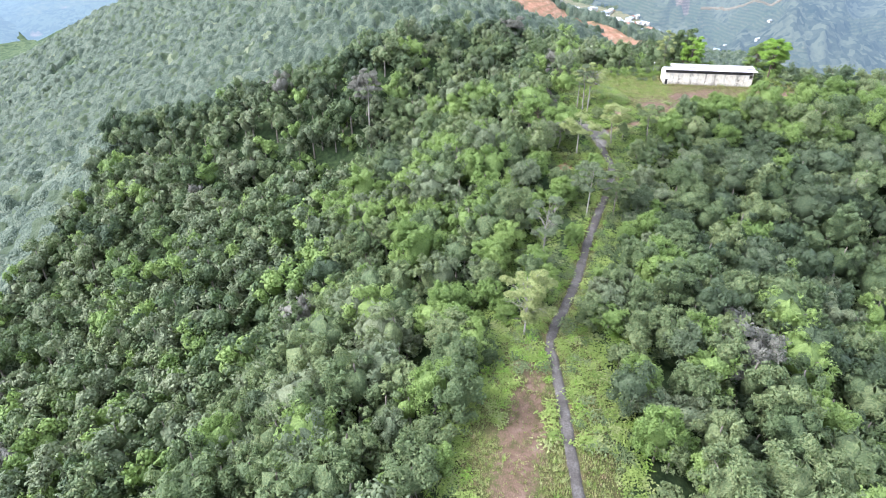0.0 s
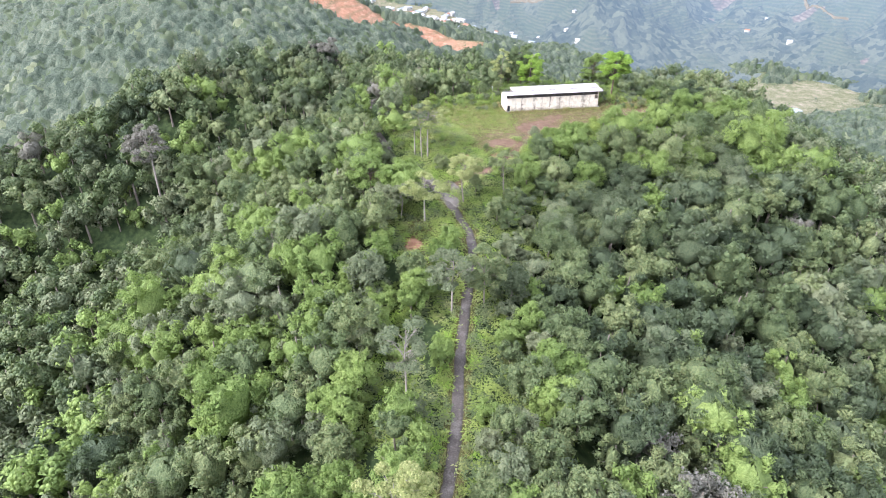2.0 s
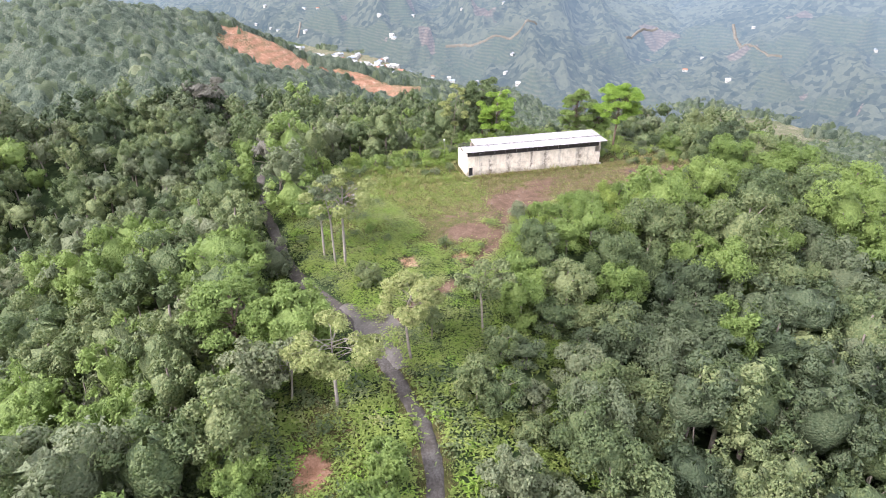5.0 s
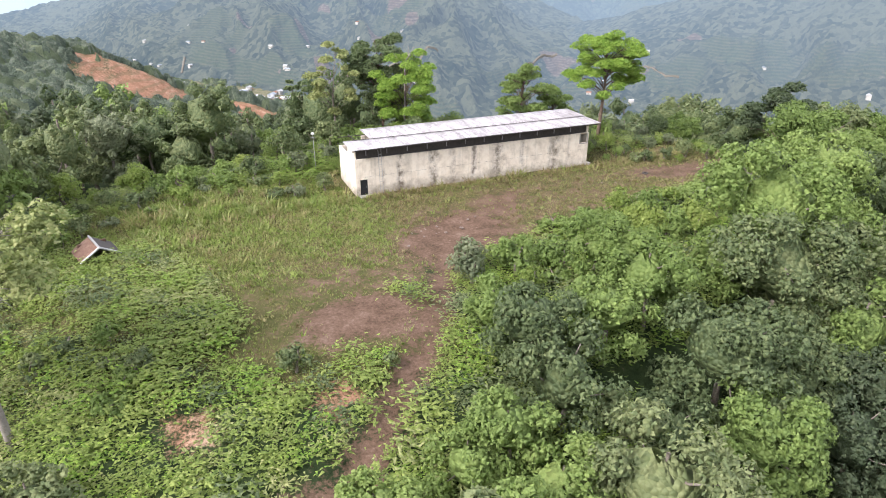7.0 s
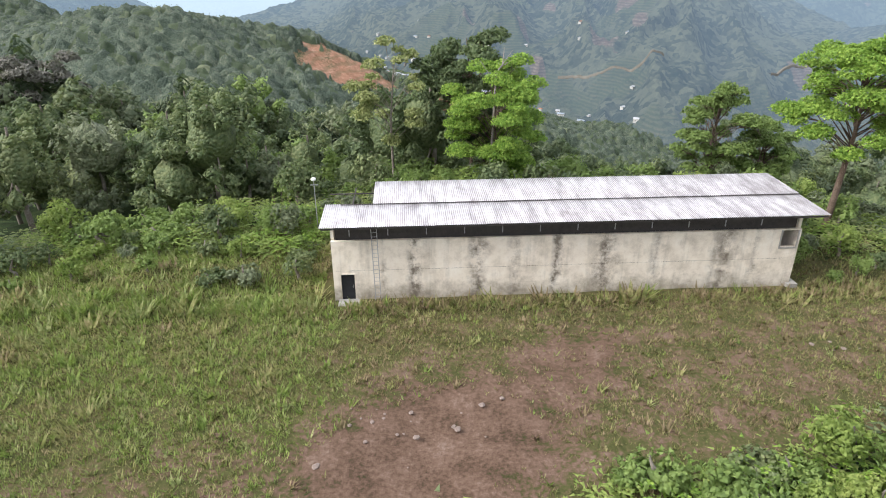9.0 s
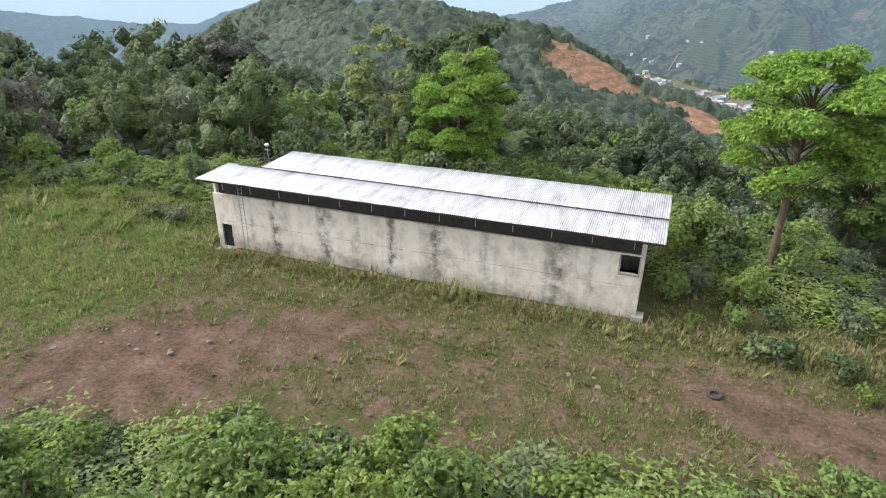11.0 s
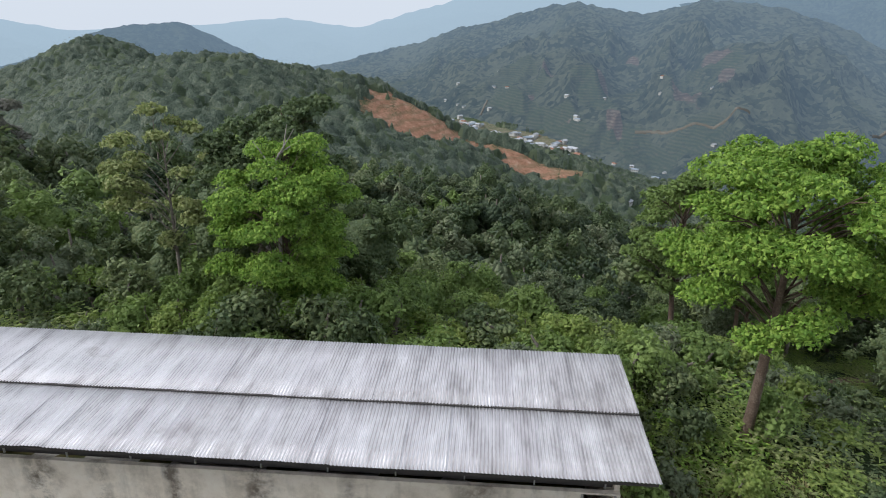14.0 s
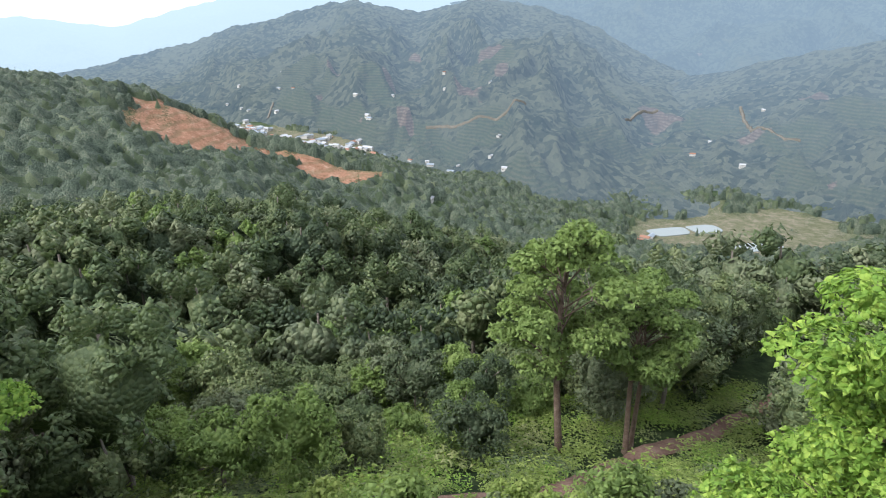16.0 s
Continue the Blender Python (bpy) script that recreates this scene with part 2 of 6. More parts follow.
GRASS = foliage("long_grass", (0.15, 0.19, 0.05), (0.25, 0.26, 0.085), (0.37, 0.32, 0.15), 0.4, 0.25, 0.3)
FAR_LEAF = foliage("far_woods_leaves", (0.02, 0.036, 0.021), (0.064, 0.09, 0.052), (0.14, 0.163, 0.096), 0.15, 0.45, 0.3, 0.9)
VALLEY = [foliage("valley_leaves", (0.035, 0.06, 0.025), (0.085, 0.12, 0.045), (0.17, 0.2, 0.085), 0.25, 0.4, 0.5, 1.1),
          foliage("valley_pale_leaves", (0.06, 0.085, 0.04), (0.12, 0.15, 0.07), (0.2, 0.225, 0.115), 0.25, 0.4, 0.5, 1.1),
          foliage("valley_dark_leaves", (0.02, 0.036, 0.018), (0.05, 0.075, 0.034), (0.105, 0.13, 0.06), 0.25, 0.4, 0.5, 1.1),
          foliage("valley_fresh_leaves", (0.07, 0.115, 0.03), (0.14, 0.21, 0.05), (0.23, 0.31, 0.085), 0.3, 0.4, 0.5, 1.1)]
BARK = surface("grey_bark", [(0.3, (0.09, 0.07, 0.055)), (0.5, (0.2, 0.17, 0.14)), (0.7, (0.36, 0.33, 0.29))], 1.2, 0.9, bump=0.6, depth=0.03)
TRACK = surface("worn_track_concrete", [(0.3, (0.035, 0.028, 0.024)), (0.5, (0.072, 0.062, 0.055)), (0.68, (0.15, 0.138, 0.126))], 0.4, 0.9, depth=0.03)
MUD = surface("trodden_red_earth", [(0.3, (0.07, 0.04, 0.03)), (0.5, (0.16, 0.095, 0.07)), (0.7, (0.25, 0.17, 0.13))], 0.5, 0.95, depth=0.06)
DRY_GRASS = foliage("dry_brown_grass", (0.15, 0.12, 0.055), (0.22, 0.175, 0.085), (0.32, 0.25, 0.14), 0.35, 0.25, 0.3)
# haze colour that the far materials give off as emission
HAZE_GLOW = (0.35, 0.47, 0.59)
HAZE = [distant("hazed_near_woods", (0.012, 0.024, 0.014), (0.125, 0.132, 0.08), HAZE_GLOW, 0.2, 0.42),
        distant("hazed_mountain_woods", (0.02, 0.035, 0.025), (0.08, 0.1, 0.06), HAZE_GLOW, 0.4, 0.5),
        distant("hazed_far_mountains", (0.04, 0.05, 0.05), (0.08, 0.09, 0.08), (0.6, 0.75, 0.85), 0.75, 0.85),
        distant("hazed_ridge_woods", (0.02, 0.035, 0.025), (0.09, 0.11, 0.07), HAZE_GLOW, 0.5, 0.62)]
# ---------------------------------------------------------------- the lie of the land
# Ridge lines: (x, y, crest height, half width of the level crest, fall of the flanks)
RIDGES = [
    [(-5, -90, -16, 6, 0.5), (6, 60, -13, 8, 0.5), (14, 112, -12, 7, 0.5), (19, 150, -11, 5, 0.48), (18, 190, -6, 8, 0.5), (40, 226, -1.5, 10, 0.58),
     (64, 257, 0, 19, 0.62), (92, 262, 0, 17, 0.66), (124, 250, -7, 9, 0.68), (170, 240, -30, 8, 0.6), (270, 260, -90, 10, 0.45), (460, 330, -190, 20, 0.35)],
    [(64, 270, -1, 12, 0.5), (30, 292, -6, 10, 0.6), (-25, 338, -9, 8, 0.72), (-70, 322, -11, 7, 0.9), (-125, 304, -33, 8, 0.7), (-210, 322, -58, 10, 0.55), (-380, 300, -125, 15, 0.5)],
    [(-25, 335, -9, 10, 0.4), (40, 410, -32, 8, 0.36), (64, 460, -48, 8, 0.36), (64, 560, -114, 10, 0.4), (0, 680, -112, 10, 0.4), (-120, 790, -60, 12, 0.4)],
    [(-290, 880, -46, 20, 0.42), (-185, 850, -22, 40, 0.42), (-50, 932, -46, 10, 0.62), (45, 940, -94, 9, 0.5),
     (178, 900, -130, 8, 0.4), (300, 860, -185, 10, 0.35)],
    [(-640, 1180, -105, 25, 0.4), (-545, 1130, -62, 12, 0.45), (-470, 1115, -12, 10, 0.5), (-400, 1050, -42, 20, 0.42), (-290, 880, -46, 20, 0.42)],
    [(60, 470, -55, 8, 0.35), (190, 560, -120, 10, 0.35), (330, 640, -180, 10, 0.3)],
    [(58, 256, 0, 14, 0.62), (30, 262, -0.5, 7, 0.62)],
    [(95, 268, -1, 10, 0.6), (112, 308, -20, 8, 0.55), (165, 332, -27, 8, 0.5), (250, 390, -75, 8, 0.45)],
]


def fall(x, y, ridge):
    """Height of one ridge over the plan, arrays x and y."""
    best = np.full(x.shape, -9e3)
    for (x0, y0, z0, w0, k0), (x1, y1, z1, w1, k1) in zip(ridge, ridge[1:]):
        dx, dy = x1 - x0, y1 - y0
        s = np.clip(((x - x0) * dx + (y - y0) * dy) / (dx * dx + dy * dy), 0, 1)
        d = np.hypot(x - x0 - s * dx, y - y0 - s * dy)
        w, k = w0 + s * (w1 - w0), k0 + s * (k1 - k0)
        out = np.maximum(d - w, 0)
        z = z0 + s * (z1 - z0) - k * out * out / (out + 10) - 0.02 * np.minimum(d, w)
        best = np.maximum(best, z)
    return best


def waves(x, y, size, seed, octaves=4):
    """Smooth uneven relief between about -1 and 1."""
    r, total, amp = np.random.RandomState(seed), np.zeros(np.shape(x)), 1.0
    for o in range(octaves):
        for k in range(3):
            a, p = r.uniform(0, 6.28), r.uniform(0, 6.28)
            f = 6.28 / size * r.uniform(0.7, 1.4)
            total = total + amp * np.sin(f * (np.cos(a) * x + np.sin(a) * y) + p + 1.3 * np.sin(f * 0.6 * (np.sin(a) * x - np.cos(a) * y) + p * 2))
        amp, size = amp * 0.5, size * 0.5
    return total / 4.5


def floor_level(x, y):
    """The valley bottom, lower towards the east, and the low country round about."""
    z = -178 - 0.108 * np.clip(x - 200, 0, 500) - 0.09 * np.clip(20 - x, 0, 650) - 0.05 * np.clip(y - 1200, -250, 0)
    z = z - 0.3 * np.clip(y - 1600, 0, 300)
    z = np.maximum(z - 0.25 * np.clip(y - 1060, 0, 400) * np.clip((x - 230) / 120, 0, 1), -250)
    return z + 6 * waves(x, y, 400, 5)


def land(x, y):
    x, y = np.asarray(x, float), np.asarray(y, float)
    heights = [fall(x, y, r) for r in RIDGES] + [floor_level(x, y)]
    top = np.maximum.reduce(heights)
    z = top + 5 * np.log(sum(np.exp((np.maximum(h, -900) - top) / 5) for h in heights))
    z = z - 17 * np.exp(-((x + 82) / 34) ** 2 - ((y - 256) / 20) ** 2)
    flat = np.clip(1.8 - np.hypot((x - 640) / 175, (y - 890) / 105), 0, 1)
    z = z * (1 - flat) - 226 * flat + 16 * np.exp(-((x - 690) / 40) ** 2 - ((y - 1004) / 22) ** 2)
    yard = np.clip(1.6 - np.hypot((x - 74) / 48, (y - 258) / 30), 0, 1)
    z = z * (1 - yard) + np.minimum(z, 0.05) * yard
    away = np.clip((np.hypot(x - 70, y - 235) - 60) / 150, 0, 1) * (1 - flat)
    near = np.clip((np.hypot(x - 74, y - 258) - 26) / 30, 0, 1)
    return z + away * 5 * waves(x, y, 90, 2) + near * 0.7 * waves(x, y, 18, 3) + 0.12 * waves(x, y, 6, 4)

# ---------------------------------------------------------------- mesh helpers
def mesh_from(name, verts, faces, mats=(), index=None, smooth=False, tints=None, spray=None):
    """A mesh from arrays of corners and of three- or four-sided faces."""
    me = bpy.data.meshes.new(name)
    verts, faces = np.asarray(verts, np.float32), np.asarray(faces, np.int32)
    n, k = faces.shape
    me.vertices.add(len(verts))
    me.vertices.foreach_set("co", verts.ravel())
    me.loops.add(n * k)
    me.loops.foreach_set("vertex_index", faces.ravel())
    me.polygons.add(n)
    me.polygons.foreach_set("loop_start", np.arange(0, n * k, k, dtype=np.int32))
    for m in mats:
        me.materials.append(m)
    if index is not None:
        me.polygons.foreach_set("material_index", np.asarray(index, np.int32))
    me.polygons.foreach_set("use_smooth", np.full(n, smooth))
    if tints is not None:
        me.attributes.new("tint", "FLOAT", "FACE").data.foreach_set("value", np.asarray(tints, np.float32))
    if spray is not None:
        me.attributes.new("spray", "FLOAT", "FACE").data.foreach_set("value", np.asarray(spray, np.float32))
    me.update()
    me.validate()
    return me


def part(name, bm, mat, parent=None, label=""):
    """One bmesh as one mesh object, under its thing."""
    me = bpy.data.meshes.new(name)
    bm.to_mesh(me)
    bm.free()
    me.materials.append(mat)
    ob = new(name, me)
    ob.parent = parent
    return tagged(ob, label) if label else ob


def thing(name, label, category, at=None, group=""):
    ob = new(name)
    if at is not None:
        ob.matrix_basis = at
    return tagged(ob, label, category, group)


def box(bm, lo, hi, bevel=0.0, m=None):
    made = bmesh.ops.create_cube(bm, size=1.0)["verts"]
    t = Matrix.Translation([(a + b) / 2 for a, b in zip(lo, hi)]) @ Matrix.Diagonal([b - a for a, b in zip(lo, hi)] + [1])
    bmesh.ops.transform(bm, matrix=(m @ t) if m else t, verts=made)
    if bevel:
        edges = list({e for v in made for e in v.link_edges})
        bmesh.ops.bevel(bm, geom=edges, offset=bevel, segments=1, affect="EDGES", profile=0.7)
    return bm


def tube(bm, a, b, r0, r1, sides=6):
    a, b = Vector(a), Vector(b)
    turn = (b - a).to_track_quat("Z", "Y").to_matrix().to_4x4()
    bmesh.ops.create_cone(bm, cap_ends=True, segments=sides, radius1=r0, radius2=r1, depth=(b - a).length, matrix=Matrix.Translation((a + b) / 2) @ turn)
    return bm


def boxes(name, spans, mat, parent=None, label="", bevel=0.0):
    bm = bmesh.new()
    for lo, hi in spans:
        box(bm, lo, hi, bevel)
    return part(name, bm, mat, parent, label)


# ---------------------------------------------------------------- the ground, one sheet out to the horizon
ROAD = [(22, -40), (19, 20), (15, 60), (13.9, 72), (11.3, 101), (9.3, 109), (15.4, 126), (20.5, 150), (24, 164), (30, 184), (30.5, 193), (28.8, 201), (26.8, 210), (22, 222), (15.5, 238), (11, 262), (8, 288), (12, 310)]
LOWER = [(60, 295.6), (80, 298.6), (103.8, 301.6), (111.0, 307.6), (117.3, 311.4), (127.2, 316.0), (144.9, 325.4), (166.1, 336.7), (197.2, 346.1)]
CLIMB = [(29.5, 214), (38, 219), (46, 222), (48, 225), (53, 231), (57.4, 238), (60.5, 244), (66, 253)]


def along(points, step=1.0):
    """A smooth line through the points, resampled evenly."""
    p = np.array(points, float)
    for _ in range(3):
        q = np.empty((2 * len(p), 2))
        q[0::2], q[1::2] = p, p
        q[1:-1:2], q[2::2] = 0.75 * p[:-1] + 0.25 * p[1:], 0.25 * p[:-1] + 0.75 * p[1:]
        p = q
    s = np.concatenate([[0], np.cumsum(np.hypot(*np.diff(p, axis=0).T))])
    t = np.arange(0, s[-1], step)
    return np.stack([np.interp(t, s, p[:, 0]), np.interp(t, s, p[:, 1])], 1)


def near_line(x, y, line):
    """Distance in plan to a line of points."""
    d = np.full(np.shape(x), 1e9)
    for (x0, y0), (x1, y1) in zip(line, line[1:]):
        dx, dy = x1 - x0, y1 - y0
        s = np.clip(((x - x0) * dx + (y - y0) * dy) / (dx * dx + dy * dy + 1e-9), 0, 1)
        d = np.minimum(d, np.hypot(x - x0 - s * dx, y - y0 - s * dy))
    return d


def blob(x, y, cx, cy, rx, ry, turn=0.0):
    """1 in the middle of an oval patch, 0.5 at its rim, 0 outside."""
    c, s = math.cos(radians(turn)), math.sin(radians(turn))
    u, v = ((x - cx) * c + (y - cy) * s) / rx, (-(x - cx) * s + (y - cy) * c) / ry
    return np.clip(1.5 - np.hypot(u, v), 0, 1)


def clearing(x, y):
    """Open grass: the hilltop yard and the verges of the track."""
    g = np.maximum(blob(x, y, 74, 261, 42, 18, -2), blob(x, y, 42, 256, 22, 22, 20))
    g = np.maximum(g, blob(x, y, 50, 237, 12, 9))
    g = np.maximum(g, blob(x, y, 114, 264, 14, 9))
    g = g * np.where(x > 58, np.clip((y - 243 - 0.22 * (x - 62)) / 3 + 0.5, 0, 1), 1.0)
    g = np.maximum(g, np.clip(1.3 - near_line(x, y, ROAD[:6]) / 11, 0, 1))
    g = np.maximum(g, blob(x, y, 17, 191, 5, 12))
    g = np.maximum(g, blob(x, y, 4, 82, 11, 24, -6))
    return np.maximum(g, np.clip(1.1 - near_line(x, y, ROAD[5:13]) / 4, 0, 1))


def bare_earth(x, y):
    e = np.maximum(blob(x, y, 65, 251, 9, 6, 30), 0.8 * blob(x, y, 73, 257, 8, 4, 40))
    e = np.maximum(e, blob(x, y, 50, 237, 5.5, 4))
    e = np.maximum(e, 0.85 * blob(x, y, 105, 258.5, 13, 3.4, -12))
    e = np.maximum(e, 0.47 * blob(x, y, 80, 256, 22, 9))
    e = np.maximum(e, 0.5 * blob(x, y, 56, 245, 14, 9))
    e = np.maximum(e, 0.85 * np.clip(1.3 - near_line(x, y, CLIMB) / 2.0, 0, 1))
    return np.maximum(e, 0.72 * blob(x, y, 4.2, 80, 5.0, 25, -6))


def red_clay(x, y):
    c = np.maximum(blob(x, y, 15.3, 190, 2.2, 3.5), 0.62 * blob(x, y, 36, 229, 2.2, 2.6))
    c = np.maximum(c, 0.62 * blob(x, y, 45.5, 228, 2.6, 2))
    broken = 0.8 + 0.45 * waves(x, y, 26, 27)
    c = np.maximum(c, broken * blob(x, y, 4, 886, 50, 76, -22))
    c = np.maximum(c, broken * np.clip(1.5 - near_line(x, y, [(-42, 907), (28, 908), (70, 916), (124, 906), (172, 893)]) / 11, 0, 1))
    return np.maximum(c, broken * 1.15 * blob(x, y, 142, 890, 54, 21, 6))


def open_fields(x, y):
    """The cleared flats with ponds, and the valley road through the town."""
    f = np.maximum((0.85 + 0.5 * waves(x, y, 90, 29)) * blob(x, y, 640, 890, 165, 90, 0), 0.95 * blob(x, y, 110, 1385, 210, 62, -50))
    patch = 0.62 * np.clip((-145 - land(x, y)) / 25, 0, 1) * np.clip(0.4 + 1.6 * waves(x, y, 110, 23), 0, 1) * (np.hypot((x - 120) / 260, (y - 1380) / 250) < 1)
    return np.maximum(f, patch)


def ground_sheet():
    n = 340
    u = np.linspace(-1, 1, n)
    reach = lambda c, near: c + near * u + (4700 - near) * np.sign(u) * np.abs(u) ** 4
    gx, gy = np.meshgrid(reach(45, 300), reach(200, 330))
    z = land(gx, gy)
    road = np.minimum(near_line(gx, gy, ROAD), near_line(gx, gy, CLIMB))
    z = z - 0.25 * np.clip(1.6 - road / 2.0, 0, 1) - 0.8 * np.clip(1.6 - near_line(gx, gy, LOWER) / 2.0, 0, 1)
    i = np.arange(n * n).reshape(n, n)
    faces = np.stack([i[:-1, :-1], i[:-1, 1:], i[1:, 1:], i[1:, :-1]], -1).reshape(-1, 4)
    me = mesh_from("ground", np.stack([gx, gy, z], -1).reshape(-1, 3), faces, [GROUND], smooth=True)
    for name, values in (("grass", clearing(gx, gy)), ("earth", bare_earth(gx, gy)), ("clay", red_clay(gx, gy)), ("field", open_fields(gx, gy)), ("far", 0.7 * np.clip((np.hypot(gx - 50, gy - 220) - 260) / 120, 0, 1))):
        me.attributes.new(name, "FLOAT", "POINT").data.foreach_set("value", np.asarray(values, np.float32).ravel())
    return tagged(new("ground", me), "wooded hill ridge with a grassy top above a valley", "ground", kind="structure")


ground_sheet()


def strip(name, line, width, mat, lift, label, ends=1.0):
    """A track laid over the ground, uneven at its edges."""
    p = along(line, 0.8)
    d = np.gradient(p, axis=0)
    d /= np.hypot(*d.T)[:, None]
    side = np.stack([-d[:, 1], d[:, 0]], 1)
    cols = np.linspace(-1, 1, 7)
    r = np.random.RandomState(8)
    w = width / 2 * (1 + 0.12 * waves(p[:, 0], p[:, 1], 5, 9))
    w = w * np.interp(np.linspace(0, 1, len(p)), [0, 0.35, 0.6, 1], [ends, 1, 1, ends])
    verts = []
    for k, c in enumerate(cols):
        q = p + side * (c * w)[:, None] + (r.uniform(-0.09, 0.09, p.shape) if abs(c) == 1 else 0)
        z = land(p[:, 0], p[:, 1]) * 0.6 + 0.4 * land(q[:, 0], q[:, 1]) + lift - 0.45 * (abs(c) > 0.99) - 0.05 * (abs(abs(c) - 0.5) < 0.2)
        verts.append(np.column_stack([q, z]))
    verts = np.array(verts)
    m = len(p)
    i = np.arange(7 * m).reshape(7, m)
    faces = np.stack([i[:-1, :-1], i[1:, :-1], i[1:, 1:], i[:-1, 1:]], -1).reshape(-1, 4)
    return tagged(new(name, mesh_from(name, verts.reshape(-1, 3), faces[:, ::-1], [mat], smooth=True)), label, "road", kind="structure")


strip("road", ROAD, 2.6, TRACK, 0.1, "narrow worn concrete and earth track along the ridge")
PAVING = surface("pale_worn_concrete", [(0.3, (0.075, 0.065, 0.057)), (0.5, (0.13, 0.115, 0.103)), (0.68, (0.21, 0.195, 0.18))], 0.4, 0.9, depth=0.03)
strip("road_bend", [(29.8, 204), (29.2, 210), (27.6, 216), (22.6, 221.5)], 7.6, PAVING, 0.16, "widened grey concrete bend of the ridge track", 0.3)
strip("road_lower", LOWER, 2.2, MUD, 0.12, "narrow earth track along the slope below the shed")


# ---------------------------------------------------------------- far mountains
SLOPES = {}


def mountains(name, nodes, mat, seed, label, spur=1.0, grid=(160, 60), scrub=(), bare=()):
    """A wooded range seen far off. nodes: bearing, distance and height of the crest, distance of the foot, seen from the hilltop.
    scrub, bare: clearings as bearing, height up the slope from foot (0) to crest (1), and their half widths."""
    a = np.array(nodes, float)
    n, rows = grid
    b = np.linspace(a[0, 0], a[-1, 0], n)
    far, crest, foot = (np.interp(b, a[:, 0], a[:, k])[None] for k in (1, 2, 3))
    s = np.linspace(-0.08, 1.3, rows)[:, None]
    sine, cosine = np.sin(np.radians(b))[None], np.cos(np.radians(b))[None]
    foot = foot + spur * 55 * waves(b * 26, b * 0, 420, seed + 9, 3)[None]
    d = foot + (far - foot) * s
    x, y = 87 + d * sine, 270 + d * cosine
    base = land(87 + foot * sine, 270 + foot * cosine) - 4
    up = np.clip(s, 0, 1)
    rise = 0.62 * up + 0.38 * up ** 2 - 1.1 * np.clip(s - 1, 0, 1)
    arc = np.radians(b)[None] * 1500 + 90 * waves(x, y, 600, seed + 3, 2)
    ridged = lambda size, k: np.clip(1 - 1.9 * np.abs(waves(arc, d * 0.42, size, k, 2)), 0, 1)
    tall = np.clip((crest - base) / 220, 0.15, 1.2)
    z = base + (crest - base) * rise + 14 * np.clip(s, -1, 0) / 0.08
    z = z + spur * tall * np.sin(np.pi * up ** 0.75) * (72 * (ridged(520, seed + 1) - 0.25) + 30 * (ridged(210, seed + 5) - 0.25))
    z = z + np.clip(up * 8, 0, 1) * (9 * waves(x, y, 240, seed, 3) + 6 * spur * waves(x, y, 62, seed + 2, 3) + 2.2 * waves(x, y, 20, seed + 6, 2))
    i = np.arange(rows * n).reshape(rows, n)
    faces = np.stack([i[:-1, :-1], i[:-1, 1:], i[1:, 1:], i[1:, :-1]], -1).reshape(-1, 4)
    me = mesh_from(name, np.stack([x, y, z], -1).reshape(-1, 3), faces, [mat], smooth=True)

    def patches(spots):
        total = np.zeros(x.shape)
        for bearing, level, wide, high in spots:
            total = np.maximum(total, np.clip(1.5 - np.hypot((b[None] - bearing) / wide, (s - level) / high), 0, 1))
        return total

    open_land = np.clip(0.1 + waves(x, y, 300, seed + 4, 3) * 1.1 - 0.9 * np.clip(up - 0.35, 0, 1), 0, 0.6)
    # depth: height up the slope, sets how much haze emission is mixed in
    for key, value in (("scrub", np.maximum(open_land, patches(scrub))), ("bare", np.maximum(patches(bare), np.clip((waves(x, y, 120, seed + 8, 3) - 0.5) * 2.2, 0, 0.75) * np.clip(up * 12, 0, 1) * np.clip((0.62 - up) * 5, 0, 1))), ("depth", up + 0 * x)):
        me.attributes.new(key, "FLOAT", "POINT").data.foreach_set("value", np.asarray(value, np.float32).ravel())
    SLOPES[name] = np.stack([x, y, z], -1)
    return tagged(new(name, me), label, "mountain", kind="structure")


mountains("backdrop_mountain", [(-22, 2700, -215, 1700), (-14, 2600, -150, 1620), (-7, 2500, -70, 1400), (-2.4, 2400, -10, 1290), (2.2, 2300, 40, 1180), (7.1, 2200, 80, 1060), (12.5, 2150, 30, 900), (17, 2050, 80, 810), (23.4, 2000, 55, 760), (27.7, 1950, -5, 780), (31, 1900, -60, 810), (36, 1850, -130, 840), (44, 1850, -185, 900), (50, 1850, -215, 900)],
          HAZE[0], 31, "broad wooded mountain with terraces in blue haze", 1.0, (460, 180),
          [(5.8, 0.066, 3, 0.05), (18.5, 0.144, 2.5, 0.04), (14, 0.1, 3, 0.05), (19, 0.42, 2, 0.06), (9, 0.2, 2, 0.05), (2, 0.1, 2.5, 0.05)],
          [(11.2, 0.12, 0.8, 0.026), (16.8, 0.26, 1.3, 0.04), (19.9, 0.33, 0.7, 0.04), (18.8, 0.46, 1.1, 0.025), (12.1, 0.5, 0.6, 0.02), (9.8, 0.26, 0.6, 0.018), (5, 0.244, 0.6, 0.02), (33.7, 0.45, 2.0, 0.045)])
